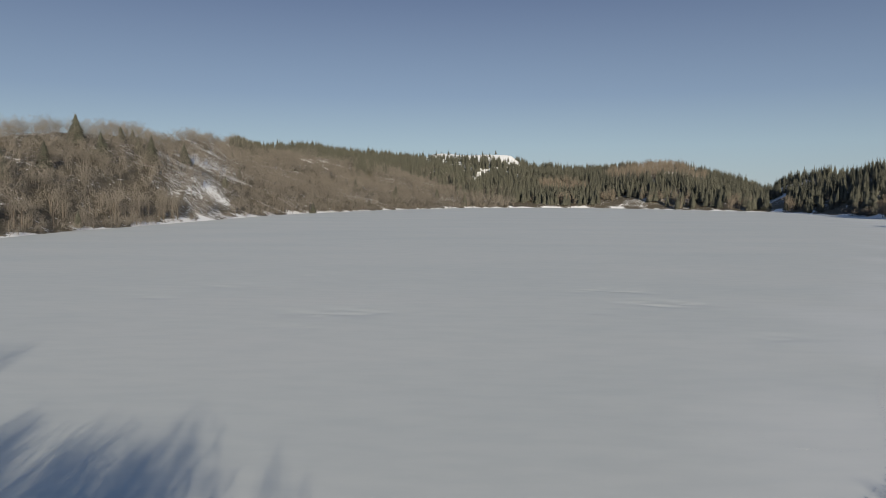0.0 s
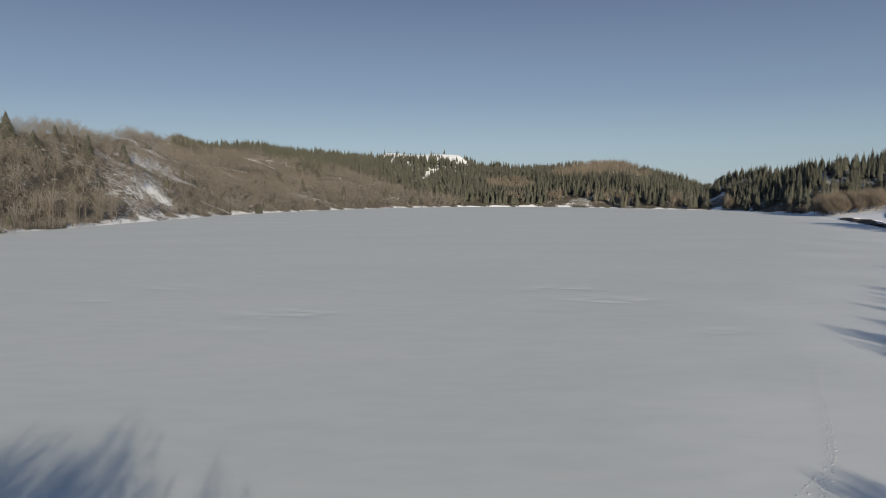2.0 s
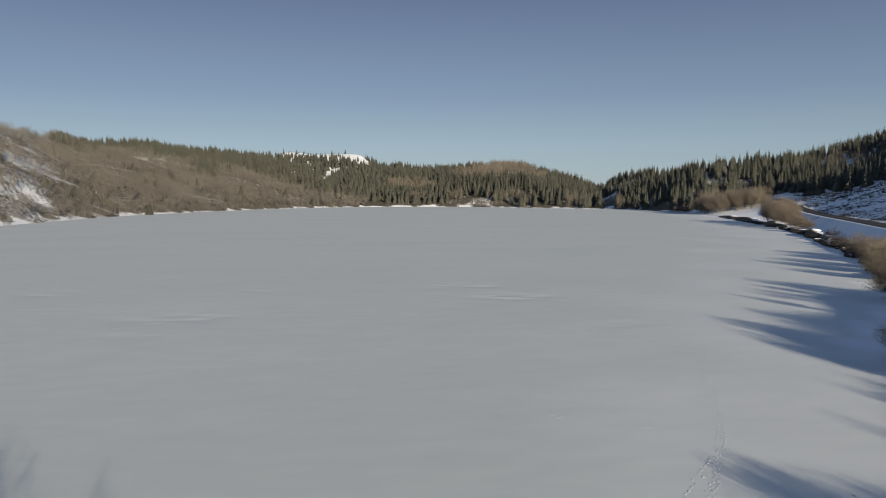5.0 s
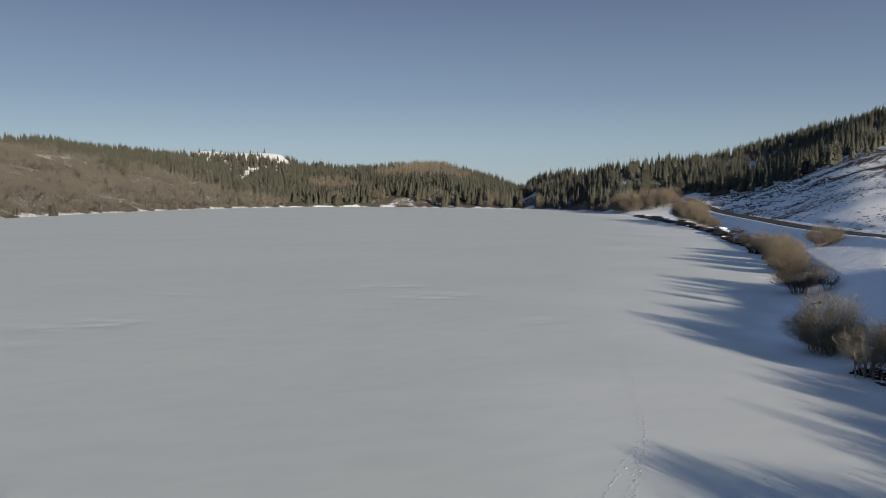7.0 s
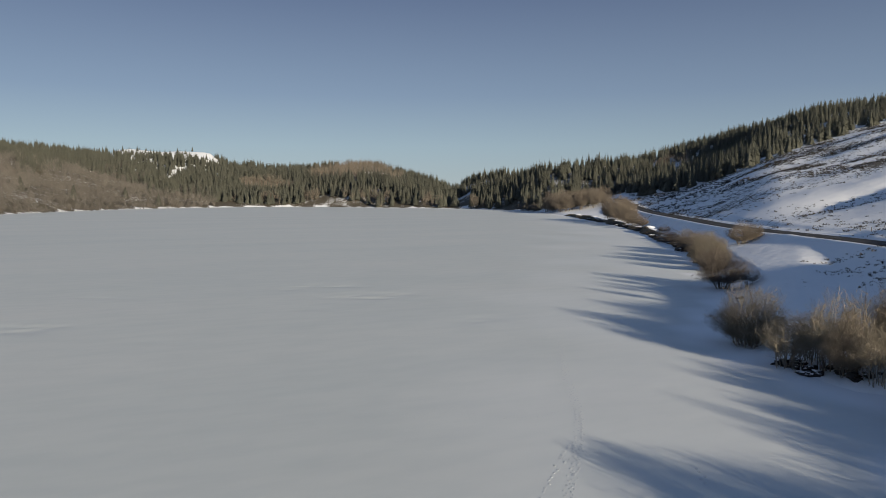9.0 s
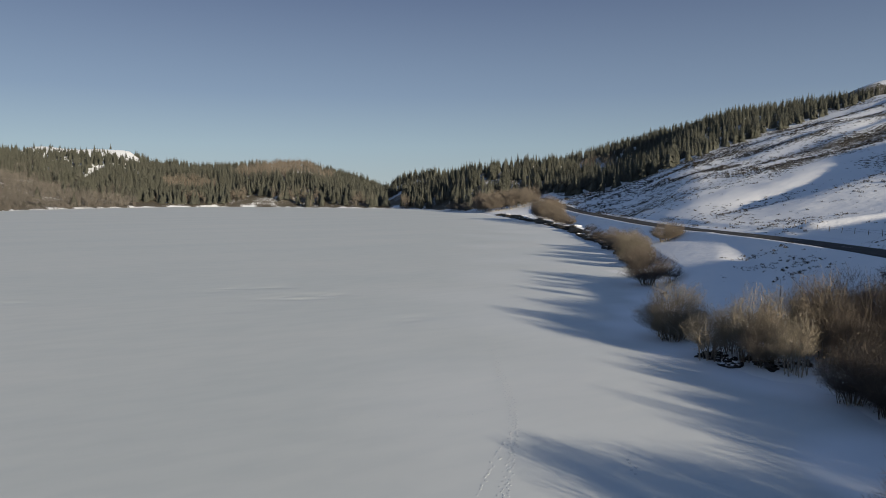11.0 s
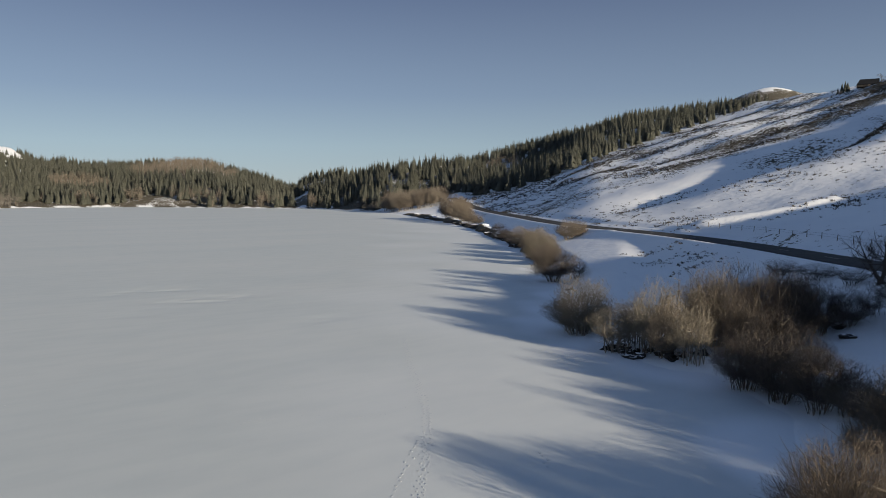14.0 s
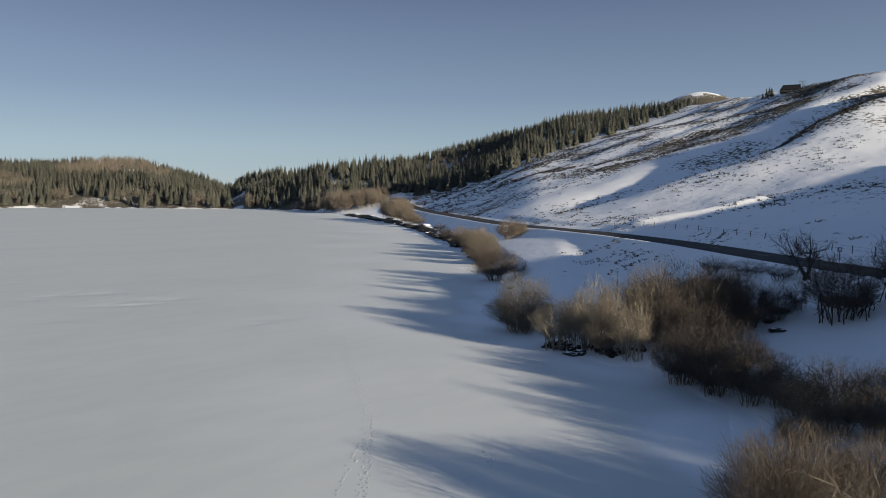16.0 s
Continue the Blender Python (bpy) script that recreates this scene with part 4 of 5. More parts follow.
for kind, x, y, h, w in [
        (DENSE, 46.4, 43.4, 4.7, 6.0), (YELLOW, 43.0, 36.8, 3.8, 4.2), (YELLOW, 44.2, 34.3, 5.3, 4.4), (TAN, 43.6, 32.6, 4.0, 3.6), (YELLOW, 46.7, 33.5, 4.8, 4.6), (YELLOW, 43.8, 30.6, 3.8, 3.4), (YELLOW, 45.8, 36.8, 3.4, 4.0), (DARK, 49.8, 33.2, 3.8, 4.0), (DARK, 51.4, 34.0, 4.8, 4.2),
        (TAN, 48.4, 31.6, 5.8, 4.8), (DARK, 50.3, 29.1, 5.6, 5.0), (DARK, 52.7, 27.7, 5.1, 4.4), (DARK, 49.1, 27.3, 3.4, 4.4), (DARK, 52.5, 32.5, 5.4, 5.2), (DARK, 54.9, 26.8, 3.9, 4.0), (DARK, 57.0, 29.5, 3.6, 4.2), (DARK, 47.0, 28.6, 3.8, 4.0), (DARK, 54.6, 30.4, 4.8, 4.4), (DARK, 56.8, 25.6, 2.8, 3.4), (DARK, 59.0, 31.0, 2.8, 4.0),
        (DARK, 40.9, 25.0, 3.7, 4.2), (DARK, 39.9, 22.3, 3.7, 4.4), (DARK, 39.3, 19.8, 3.7, 4.2), (DARK, 43.6, 25.3, 2.8, 3.6), (DARK, 43.0, 22.6, 3.2, 3.8), (TAN, 39.2, 18.2, 2.4, 3.2), (TAN, 36.3, 14.7, 3.4, 4.6), (TAN, 36.8, 12.7, 3.6, 4.2), (DARK, 37.5, 16.5, 2.2, 3.2), (TAN, 33.6, 15.2, 1.9, 2.6), (TAN, 40.0, 11.5, 3.6, 4.4),
        # last three of this row: out of view, added to shade the ice
        (FINE, 23.1, 12.0, 4.2, 4.2), (FINE, 25.6, 11.6, 3.5, 4.4), (FINE, 27.2, 10.0, 3.1, 4.6), (OPEN, 22.0, 8.6, 4.4, 4.4), (TAN, 31.0, 9.0, 3.0, 4.4), (TAN, 35.0, 5.5, 4.4, 5.6), (DARK, 39.5, 6.5, 4.6, 5.6), (DARK, 43.5, 8.5, 4.4, 5.4),
        (DARK, 71.6, 70.4, 5.0, 7.2), (SPARSE, 75.4, 69.6, 3.0, 3.6), (DENSE, 93.4, 94.6, 5.4, 7.4), (TAN, 99.0, 101.0, 5.2, 7.2), (TAN, 106, 109, 4.8, 6.4), (TAN, 112.5, 119.5, 4.8, 6.6), (TAN, 86.5, 87.0, 4.2, 5.6),
        (TAN, 109.6, 102.4, 4.2, 6.0), (TAN, 112.6, 102.4, 3.2, 4.8), (SPARSE, 118, 128, 2.6, 5.0), (SPARSE, 126, 139, 2.4, 5.0), (SPARSE, 137, 153, 2.6, 6.0), (SPARSE, 147, 166, 2.4, 5.0), (DARK, 122, 131, 2.2, 4.0), (DARK, 132, 146, 2.2, 4.0),
        (GNARLED, 57.2, 21.0, 4.7, 6.0), (SPARSE, 58.9, 24.8, 2.3, 2.2), (GNARLED, 60.5, 17.4, 5.0, 5.6), (SPARSE, 71.0, 37.8, 1.7, 4.4), (SPARSE, 68.6, 33.1, 1.6, 4.5), (SPARSE, 66.4, 29.2, 1.5, 3.2), (SPARSE, 63.0, 34.0, 2.2, 3.6),
        # on the bank below and behind the flight
        (TAN, -14.0, 0.5, 7.5, 7.4), (TAN, -11.8, 0.5, 7.3, 6.0), (TAN, -9.6, 0.4, 7.5, 5.6), (TAN, -6.8, 0.2, 7.4, 5.0), (TAN, -18.5, 1.0, 7.9, 7.4), (TAN, -23.5, 1.8, 7.4, 7.0), (SPARSE, -2.9, 0.3, 7.3, 2.4), (SPARSE, -1.6, 0.2, 6.4, 2.0), (DARK, -28.5, 4.0, 11.5, 8.0), (DENSE, -8.4, -3.0, 8.4, 5.2), (DENSE, -12.4, -3.4, 8.4, 6.0), (DENSE, -16.6, -3.4, 8.4, 6.6), (DENSE, -21.5, -2.6, 8.0, 7.0)]:
    plant_bush(kind, x, y, h, w)
# out-of-view scrub, added to give the spur's shade a streaky edge
for k, (x, h) in enumerate(((33, 3.2), (36, 2.4), (38.5, 4.0), (41, 1.8), (44, 2.4), (49, 2.0), (53, 2.8), (57, 2.4), (60, 2.6), (62, 1.8), (64, 3.0), (67, 2.2), (70, 3.2), (74, 2.6), (77, 3.4), (80, 2.6), (84, 3.0))):
    plant_bush(SPARSE if k % 3 else OPEN, x, -14 + 2.5 * math.sin(2.1 * k), h, 2.4 + 0.5 * (k % 2), "leafless scrub on the crest of the unseen snowy spur, added for its shade")
# more unseen scrub, sized to close a lit gap in that shade
for x, y, h in ((58.4, -22, 5.6), (59.8, -18, 5.6), (61.4, -19, 5.6), (62.8, -18, 4.5), (63.8, -18, 4.4), (65.6, -18, 3.7)):
    plant_bush(TAN, x, y, h, 3.4, "leafless scrub on the crest of the unseen snowy spur, added for its shade")
for kind, x, y, h, w in [
        (FAR_PALE, 291, 493, 7.0, 12), (FAR_PALE, 286, 466, 6.5, 11), (FAR_PALE, 289, 480, 5.0, 9),
        (NEAR_THICKET, 206, 268, 11.5, 10), (NEAR_THICKET, 198, 253, 10, 9), (NEAR_THICKET, 180, 220, 4.6, 8), (NEAR_THICKET, 186, 230, 7.0, 8),
        (NEAR_THICKET, 213, 276, 10, 10), (NEAR_THICKET, 192, 241, 8.5, 9), (NEAR_THICKET, 203, 252, 9.0, 9), (NEAR_THICKET, 209, 262, 10.5, 8), (NEAR_THICKET, 172, 206, 3.4, 6)]:
    plant_bush(kind, x, y, h, w)
gt = np.random.default_rng(41)
for row in range(2):                                        # russet thicket on the rise behind the open strip
    for az in np.arange(32.5, 37.1, 0.55):
        r = max(484.0 + 22 * row, float(far_shore(az)) + 12 + 14 * row) + gt.uniform(-6, 6)
        x, y = (float(q) for q in from_polar(az + gt.uniform(-0.1, 0.1) + 0.25 * row, r))
        plant_bush(FAR_TAN, x, y, gt.uniform(10.0, 13.5) * (0.75 if az > 36.6 else 1.0), gt.uniform(9.0, 13.0))


# ---- roadside tree with twin trunks ----
def twin_tree():
    g = np.random.default_rng(5)
    e = tagged(new("twin_trunk_tree"), "bare dark tree with two leaning trunks beside the road", "bare tree")
    e.location = (66.1, 26.7, ground_at(66.1, 26.7) - 0.1)
    for lean, h, head in ((0.62, 4.4, 1.9), (0.10, 4.8, -0.6)):
        v, f, tv, tf = [], [], [], []
        pts = [np.array([0.25 * math.cos(head), 0.25 * math.sin(head), 0.0])]
        for i in range(6):
            t = (i + 1) / 6
            pts.append(np.array([math.cos(head) * lean * h * 0.55 * t + g.normal() * 0.06, math.sin(head) * lean * h * 0.55 * t + g.normal() * 0.06, h * 0.62 * t]))
        for i in range(6):
            prism(v, f, pts[i], pts[i + 1], 0.24 * (1 - 0.13 * i), 0.24 * (1 - 0.13 * (i + 1)), g)
        for k in range(13):
            i = int(g.integers(2, 7))
            p = pts[i]
            d = g.normal(size=3) * 0.9 + np.array([0, 0, 0.9])
            d *= g.uniform(1.0, 2.1) / np.linalg.norm(d)
            q = p + d
            prism(v, f, p, q, 0.05, 0.02, g)
            for m in range(9):
                c = p + d * g.uniform(0.3, 1)
                o = d / np.linalg.norm(d) + g.normal(size=3) * 0.6 + np.array([0, 0, 0.3])
                o *= g.uniform(0.5, 1.1) / np.linalg.norm(o)
                prism(v, f, c, c + o, 0.016, 0.008, g)
                for _ in range(4):
                    u = c + o * g.uniform(0.2, 1)
                    w = (o + g.normal(size=3) * 0.5) * g.uniform(0.4, 0.8)
                    sliver(tv, tf, u, u + w, 0.012, g)
        part("trunk", mesh_from("trunk", v, f, M_LIMB), M_LIMB, e, "leaning dark trunk with limbs")
        part("crown", mesh_from("crown", tv, tf, M_TWIG_DARK), M_TWIG_DARK, e)


twin_tree()


# ---- rocks ----
def rock_mesh(seed):
    g = random.Random(seed)
    bm = bmesh.new()
    bmesh.ops.create_icosphere(bm, subdivisions=3, radius=1.0)
    o = Vector((g.uniform(0, 50), g.uniform(0, 50), 0))
    for v in bm.verts:
        n = noise.noise(v.co * 0.9 + o) * 0.5 + noise.noise(v.co * 2.3 + o) * 0.25
        v.co *= 1 + 2.2 * n
        v.co.z *= 0.8
    me = bpy.data.meshes.new("rock")
    bm.to_mesh(me)
    bm.free()
    me.materials.append(M_ROCK)
    me.materials.append(M_GROUND)
    for q in me.polygons:
        if q.normal.z > 0.82 and q.center.z > 0.35:
            q.material_index = 1
    return me


ROCKS = [rock_mesh(k) for k in range(4)]
# lumps under the willows stand for roots and earth, the others for rock
for k, (x, y, s) in enumerate([(43.9, 37.6, 1.1), (42.7, 34.4, 0.7), (43.6, 32.0, 0.9), (42.2, 34.6, 0.6), (43.4, 35.4, 0.9), (44.2, 33.0, 0.7), (44.6, 34.6, 0.6), (54.6, 24.6, 0.7), (50.0, 27.6, 0.6), (56.4, 26.0, 0.6), (45.4, 30.8, 0.8), (44.3, 37.0, 0.8), (43.2, 36.6, 0.7), (44.4, 31.6, 0.6),
                               (66.4, 62.6, 0.6), (95.0, 99.0, 1.0), (106, 111, 1.1), (112, 121, 1.4), (117, 126, 1.3), (122, 131, 1.4), (130, 143, 1.2), (137, 153, 1.3), (146, 166, 1.4), (154, 176, 1.4), (162, 187, 1.3), (119, 128, 1.0), (108, 108, 0.9), (98, 98, 0.8)]):
    ob = tagged(new("shore_rock", ROCKS[k % 4]), "dark wet lump of basalt and earth at the snowy ice edge", "rock", "rocks along the shore")
    ob.location = (x, y, max(ground_at(x, y), 0.0) + 0.05 * s)
    ob.rotation_euler = (0, 0, k * 1.7)
    ob.scale = (s * 0.85, s * 0.55, s * 0.42)


# rocks and low scrub along the dark bank that follows the far road
gr = np.random.default_rng(17)
for k in range(110):
    i = gr.uniform(0, 1) ** 1.6
    line = np.array([(88, 88), (101, 104), (117, 126), (135, 154), (164, 199), (180, 228), (201, 269), (212, 293), (236, 342)])
    t = i * (len(line) - 1)
    j = min(int(t), len(line) - 2)
    x, y = line[j] + (line[j + 1] - line[j]) * (t - j) + np.array([0.82, -0.57]) * gr.uniform(-0.6, 1.6)
    if k % 3:
        s = gr.uniform(0.6, 1.3)
        ob = tagged(new("shore_rock", ROCKS[k % 4]), "dark wet lump of basalt and earth at the snowy ice edge", "rock", "rocks along the shore")
        ob.location = (x, y, max(ground_at(x, y), 0.0) + 0.35 * s)
        ob.rotation_euler = (gr.uniform(-0.2, 0.2), gr.uniform(-0.2, 0.2), k * 1.7)
        ob.scale = (s * 1.2, s * 0.9, s * 0.55)
    else:
        plant_bush(SPARSE if k % 2 else DARK, x, y, gr.uniform(0.9, 1.8), gr.uniform(3.0, 5.0), "low dark leafless scrub along the snowy shore bank")


# ---- fence along the road ----
def road_point(az, off):
    d = np.hypot(ROAD_XY[:, 0] - 0, ROAD_XY[:, 1]) * 0 + np.abs(np.degrees(np.arctan2(ROAD_XY[:, 0], ROAD_XY[:, 1])) - az)
    i = int(np.argmin(d))
    i = min(max(i, 1), len(ROAD_XY) - 2)
    t = ROAD_XY[i + 1, :2] - ROAD_XY[i - 1, :2]
    t /= np.linalg.norm(t)
    return ROAD_XY[i, 0] - t[1] * off, ROAD_XY[i, 1] + t[0] * off


def make_fence():
    line = []
    for az in np.arange(52, 84, 0.25):
        line.append(road_point(az, 8.0))
    line = np.array(line)
    seg = np.concatenate([[0], np.cumsum(np.linalg.norm(np.diff(line, axis=0), axis=1))])
    s = np.arange(0, seg[-1], 3.6)
    px, py = np.interp(s, seg, line[:, 0]), np.interp(s, seg, line[:, 1])
    pz = height(px, py)
    fence = tagged(new("pasture_fence"), "wire fence on weathered wooden posts above the road", "fence")
    fence.location = (px[0], py[0], pz[0])
    o = Vector((px[0], py[0], pz[0]))
    bm = bmesh.new()
    bmesh.ops.create_cone(bm, cap_ends=True, segments=6, radius1=0.06, radius2=0.05, depth=1.1, matrix=Matrix.Translation((0, 0, 0.36)))
    post = bpy.data.meshes.new("post")
    bm.to_mesh(post)
    bm.free()
    post.materials.append(M_POST)
    tops = []
    for k in range(len(s)):
        ob = new("post", post)
        ob.parent = fence
        ob.location = Vector((px[k], py[k], pz[k])) - o
        ob.rotation_euler = (random.uniform(-0.12, 0.12), random.uniform(-0.12, 0.12), k)
        ob.scale = (1, 1, random.uniform(0.8, 1.1))
        tops.append(ob.location.copy())
    for level in (0.4, 0.75):
        v, f = [], []
        for a, b in zip(tops[:-1], tops[1:]):
            prism(v, f, np.array(a) + (0, 0, level), np.array(b) + (0, 0, level), 0.012, 0.012, None)
        part("wire", mesh_from("wire", v, f, M_WIRE), M_WIRE, fence, "strand of fence wire")


make_fence()


def road_sign():
    x, y = 80.4, 28.8
    e = tagged(new("road_sign"), "small square road sign on a grey post in the snow", "road sign")
    e.location = (x, y, ground_at(x, y))
    e.rotation_euler = (0, 0, radians(-72))
    bm = bmesh.new()
    bmesh.ops.create_cone(bm, cap_ends=True, segments=8, radius1=0.035, radius2=0.035, depth=1.4, matrix=Matrix.Translation((0, 0, 0.6)))
    part("post", bm, M_WIRE, e, "grey metal post")
    bm = bmesh.new()
    bmesh.ops.create_cube(bm, size=1, matrix=Matrix.Translation((0, -0.05, 1.28)) @ Matrix.Diagonal((0.44, 0.03, 0.44, 1)))
    bmesh.ops.bevel(bm, geom=bm.edges[:], offset=0.012, segments=1, affect="EDGES")
    panel = part("panel", bm, M_SIGN, e, "dark blue panel")
    bm = bmesh.new()
    bmesh.ops.create_cube(bm, size=1, matrix=Matrix.Translation((0.02, -0.072, 1.29)) @ Matrix.Diagonal((0.25, 0.012, 0.26, 1)))
    part("symbol", bm, M_SIGN_WHITE, panel, "white symbol")


road_sign()


# ---- stone barn on the skyline ----
def barn():
    x, y = (float(q) for q in from_polar(68.3, 508.0))
    z = ground_at(x, y)
    e = tagged(new("stone_barn"), "low stone mountain barn with a dark pitched roof", "barn")
    e.location, e.rotation_euler = (x, y, z - 0.3), (0, 0, radians(-66))
    L, W, H, R = 11.5, 7.5, 1.3, 3.4
    bm = bmesh.new()
    pts = [(-L / 2, -W / 2), (L / 2, -W / 2), (L / 2, W / 2), (-L / 2, W / 2)]
    lo = [bm.verts.new((a, b, 0)) for a, b in pts]
    hi = [bm.verts.new((a, b, H + 0.3)) for a, b in pts]
    g0, g1 = bm.verts.new((-L / 2 + 1.9, 0, H + R)), bm.verts.new((L / 2, 0, H + R))
    bm.faces.new((lo[0], lo[1], hi[1], hi[0]))
    bm.faces.new((lo[2], lo[3], hi[3], hi[2]))
    bm.faces.new((lo[1], lo[2], hi[2], g1, hi[1]))
    bm.faces.new((lo[3], lo[0], hi[0], g0, hi[3]))
    part("wall", bm, M_STONE, e, "rough stone walls")
    for s in (-1, 1):
        bm = bmesh.new()
        rows = [(s * (W / 2 + 0.35), H + 0.10), (0, H + R + 0.12)]
        v = [bm.verts.new((a + (1.9 if b == 0 and a < 0 else 0), b, c + t)) for t in (0, 0.16) for b, c in rows for a in (-L / 2 - 0.3, L / 2 + 0.3)]
        for q in ((0, 1, 3, 2), (4, 6, 7, 5), (0, 4, 5, 1), (2, 3, 7, 6), (0, 2, 6, 4), (1, 5, 7, 3)):
            bm.faces.new([v[i] for i in q])
        bmesh.ops.recalc_face_normals(bm, faces=bm.faces[:])
        part("roof_slope", bm, M_ROOF, e, "dark slate roof slope")
    bm = bmesh.new()
    bmesh.ops.create_cube(bm, size=1, matrix=Matrix.Translation((0.8, -W / 2 - 0.02, 0.85)) @ Matrix.Diagonal((1.3, 0.08, 1.4, 1)))
    part("door", bm, M_POST, e, "weathered plank door")


barn()
for az, r, h in ((66.75, 512, 7.0), (67.1, 514, 6.6), (66.95, 518, 6.8), (66.5, 513, 4.4)):
    x, y = (float(q) for q in from_polar(az, r))
    plant(HILL_SPRUCE, x, y, ground_at(x, y) - 0.2, h, 1.2, az, "small dark conifer beside the stone barn on the ridge")
for az, r, h in ((69.1, 508, 5.4), (66.2, 512, 4.2), (66.6, 506, 4.0)):
    x, y = (float(q) for q in from_polar(az, r))
    plant(BARE, x, y, ground_at(x, y) - 0.2, h, 1.5, az, "small leafless tree beside the stone barn on the ridge")


# ---- heather and dead grass on the open slope ----
def tuft_arrays(g, n=9):
    v, f = [], []
    for _ in range(n):
        p = np.array([g.uniform(-0.6, 0.6), g.uniform(-0.35, 0.35), -0.1])
        q = p + np.array([g.normal() * 0.35, g.normal() * 0.3, g.uniform(0.5, 1.0)])
        sliver(v, f, p, q, g.uniform(0.06, 0.15), g)
    return np.array(v), np.array(f)


def make_tufts():
    g = np.random.default_rng(9)
    a, r = scatter(39, 84, lambda q: road_line(q)[0] + 6, lambda q: np.minimum(ridge_r(q), forest_edge(q) * (q < 61) + 900 * (q >= 61)), 1.25, g)
    x, y = from_polar(a, r)
    n = waves(x * 1.0 + 0.35 * y, 1.6 * y, 60, 7, 0.75)
    v = rib_lines(x, y)
    crest = sum(np.exp(-((v - q[0] + 1) / 6.0) ** 2) for q in RIBS if q[1] > 0) + 0.7 * np.exp(-((v - 90) / 6.0) ** 2)
    scrub = 0.85 * np.exp(-((main_rib(x, y) - 87) / 13.0) ** 2) * smoothstep(165, 200, x)
    heath = np.exp(-((v - 160) / 22.0) ** 2) * smoothstep(200, 280, x)
    edge = smoothstep(110, 30, forest_edge(a) - r) * (a < 54)
    n = 0.6 * n + 1.0 * scrub + 0.45 * heath + 0.15 * edge - 0.9 * np.exp(-((v - 124) / 9.0) ** 2) - 0.12 * (v < 64) - 0.3 * (r < 125)
    left_slope = smoothstep(60, 52, a)
    ok = n + 0.16 * left_slope + g.normal(size=len(n)) * 0.36 > 0.55
    x, y, a, r, scrub = x[ok], y[ok], a[ok], r[ok], scrub[ok]
    x2, y2 = [], []
    for px, py in ((87, 62), (84, 57), (93, 68), (80, 52), (110, 82)):       # clumps between shore and road
        k = 34
        u = g.normal(size=k) * g.uniform(1.2, 3.2)
        x2.append(px + u)
        y2.append(py - 0.5 * u + g.normal(size=k) * 1.3)
    x, y = np.concatenate([x, *x2]), np.concatenate([y, *y2])
    near = np.where(np.arange(len(x)) < len(a), 1.0, 0.7)
    near[:len(a)] += 0.9 * scrub
    near[:len(a)] += 0.2 * smoothstep(140, 50, forest_edge(a) - r) * (a < 54)
    p = np.stack([x, y, height(x, y), near * g.uniform(0.2, 0.55, len(x)) * (1 + 0.6 * smoothstep(180, 400, np.hypot(x, y))), g.uniform(1.1, 2.5, len(x))], 1)
    ob = new("heather_tufts", scatter_mesh("heather_tufts", [tuft_arrays(g) for _ in range(5)], p, M_TUSSOCK))
    tagged(ob, "tufts of brown heather and dead grass poking through snow", "heather", kind="stuff")


make_tufts()


# ---- tracks across the ice ----
def print_arrays(g):
    """One footprint: an uneven low rim round a pit."""
    n = 8
    v, f = [], []
    for k in range(n):
        a = 2 * math.pi * k / n
        c, s = math.cos(a), math.sin(a)
        for rad, z in ((1.45, -0.006), (1.0, g.uniform(0.02, 0.05)), (0.6, 0.004)):
            v.append((0.11 * rad * c, 0.19 * rad * s, z))
    for k in range(n):
        a, b = 3 * k, 3 * ((k + 1) % n)
        f += [(a, b, b + 1), (a, b + 1, a + 1), (a + 1, b + 1, b + 2), (a + 1, b + 2, a + 2)]
    return np.array(v), np.array(f)


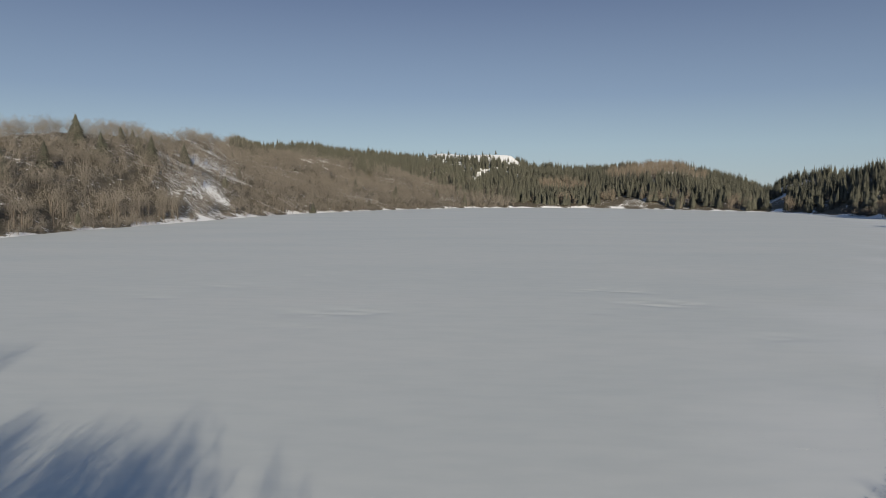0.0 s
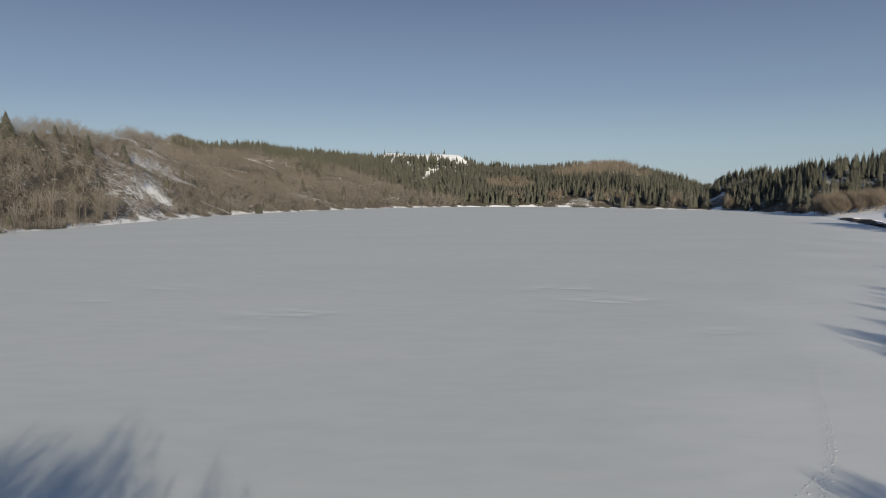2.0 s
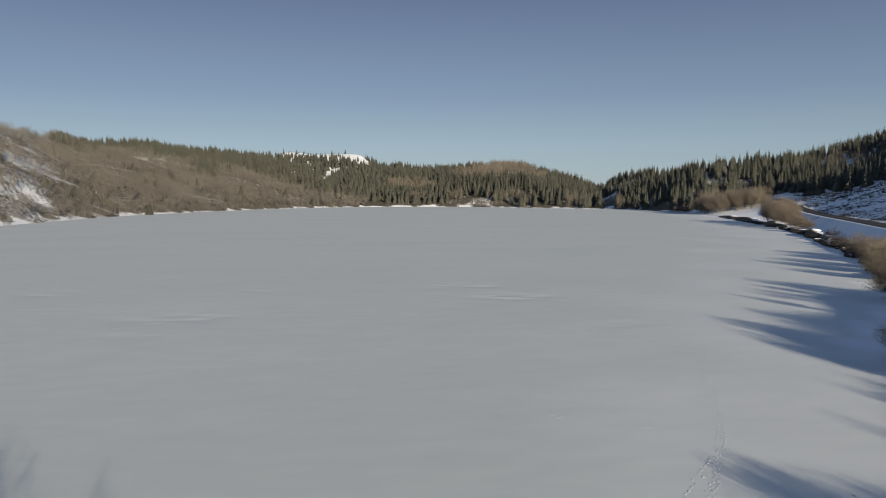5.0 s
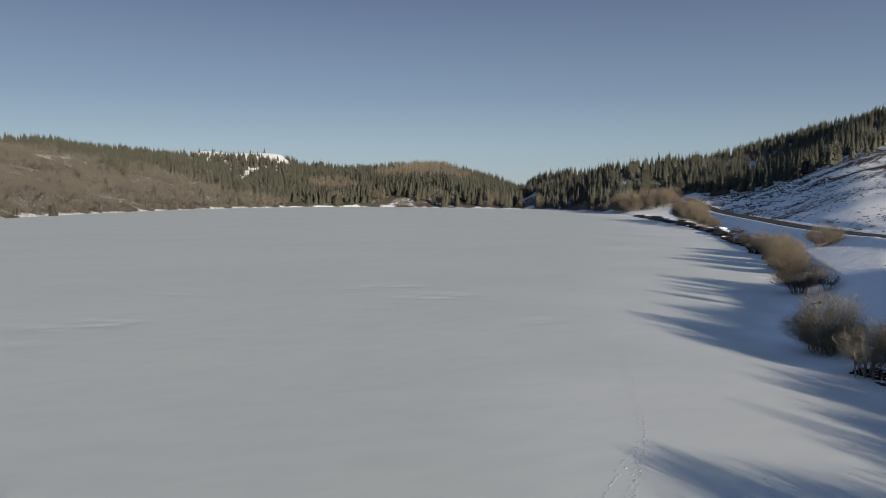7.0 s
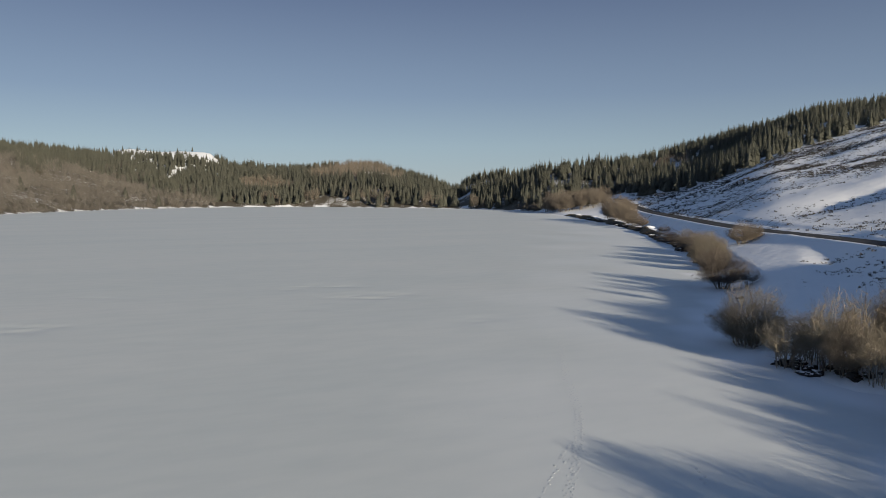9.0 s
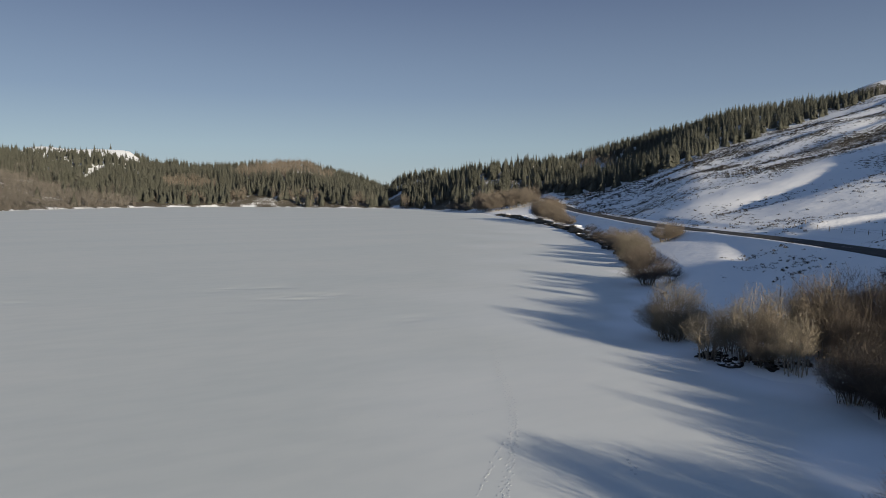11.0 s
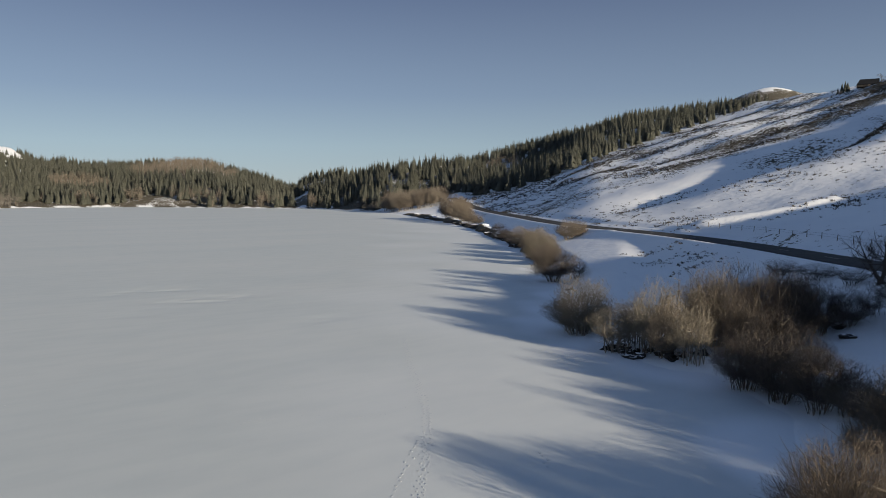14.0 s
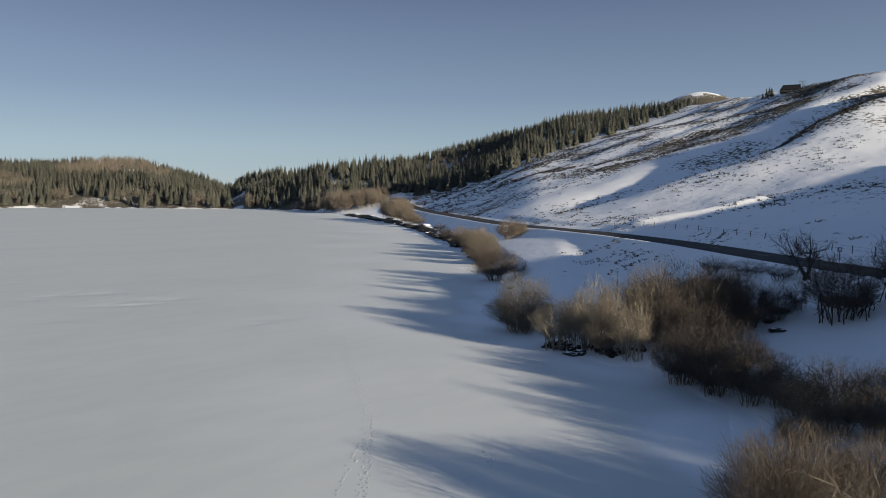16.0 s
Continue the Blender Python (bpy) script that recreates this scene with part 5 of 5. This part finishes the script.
def trail(name, label, pts, step, wobble, scale, lanes=1):
    g = np.random.default_rng(len(pts) * 31 + int(step * 100))
    pts = np.array(pts)
    seg = np.concatenate([[0], np.cumsum(np.linalg.norm(np.diff(pts, axis=0), axis=1))])
    vs, fs, base = [], [], 0
    for lane in range(lanes):
        off = (lane - (lanes - 1) / 2) * 0.26
        s = np.arange(0, seg[-1], step) + g.uniform(0, step)
        for k, q in enumerate(s):
            x, y = np.interp(q, seg, pts[:, 0]), np.interp(q, seg, pts[:, 1])
            x2, y2 = np.interp(q + 0.5, seg, pts[:, 0]), np.interp(q + 0.5, seg, pts[:, 1])
            head = math.atan2(y2 - y, x2 - x) - math.pi / 2 if (x2, y2) != (x, y) else 0.0
            side = off + (0.05 if k % 2 else -0.05) + g.normal() * wobble
            x += math.cos(head) * side + g.normal() * 0.05
            y += math.sin(head) * side + g.normal() * 0.05
            v, f = print_arrays(g)
            head += g.normal() * 0.3
            sc = scale * g.uniform(0.8, 1.25)
            c, sn = math.cos(head), math.sin(head)
            w = np.stack([x + sc * (c * v[:, 0] - sn * v[:, 1]), y + sc * (sn * v[:, 0] + c * v[:, 1]), v[:, 2] * sc], 1)
            w[:, 2] += lake_height(w[:, 0], w[:, 1]) + 0.004
            vs.append(w)
            fs.append(f + base)
            base += len(v)
    ob = new(name, mesh_from(name, np.concatenate(vs), np.concatenate(fs), M_PRINT, True))
    return tagged(ob, label, "footprints", kind="stuff")


trail("footprint_trail", "trodden trail of footprints across the snowy ice", [(33.0, 51.5), (32.0, 49.6), (27.8, 42.8), (25.0, 37.6), (22.4, 33.3), (20.6, 30.7), (18.3, 27.8), (15.0, 23.8), (11, 19)], 0.25, 0.03, 0.30, 2)
trail("footprint_line", "single line of footprints in the lake snow", [(20.0, 30.5), (18.2, 28.8), (16.7, 27.2), (14.6, 25.0)], 0.45, 0.05, 0.34)
trail("footprint_line", "faint line of old footprints in the lake snow", [(-12.1, 37.9), (-7.3, 39.4), (-2.8, 39.8), (2.2, 39.5), (8.2, 40.0), (12.3, 39.2), (14.2, 37.8), (16.6, 37.2), (18.7, 35.2), (20.6, 34.4), (22.1, 34.9)], 0.22, 0.07, 0.145)
trail("footprint_line", "faint scuffed patch in the lake snow", [(13.6, 38.1), (14.4, 37.7), (15.2, 37.8)], 0.2, 0.25, 0.2, 2)
trail("footprint_line", "faint scuffed patch in the lake snow", [(18.2, 35.2), (18.9, 34.9), (19.6, 34.7)], 0.25, 0.15, 0.22)
trail("footprint_line", "faint scuffed patch in the lake snow", [(2.3, 50.2), (2.9, 49.7), (3.9, 48.9)], 0.3, 0.2, 0.25)
trail("footprint_line", "short line of footprints in the lake snow", [(23.2, 25.3), (22.2, 23.9)], 0.4, 0.06, 0.5)
trail("footprint_line", "faint line of old footprints in the lake snow", [(-9.5, 34.0), (-8.4, 33.1), (-7.0, 31.7), (-4.9, 30.1), (-2.5, 28.5)], 0.22, 0.06, 0.135)
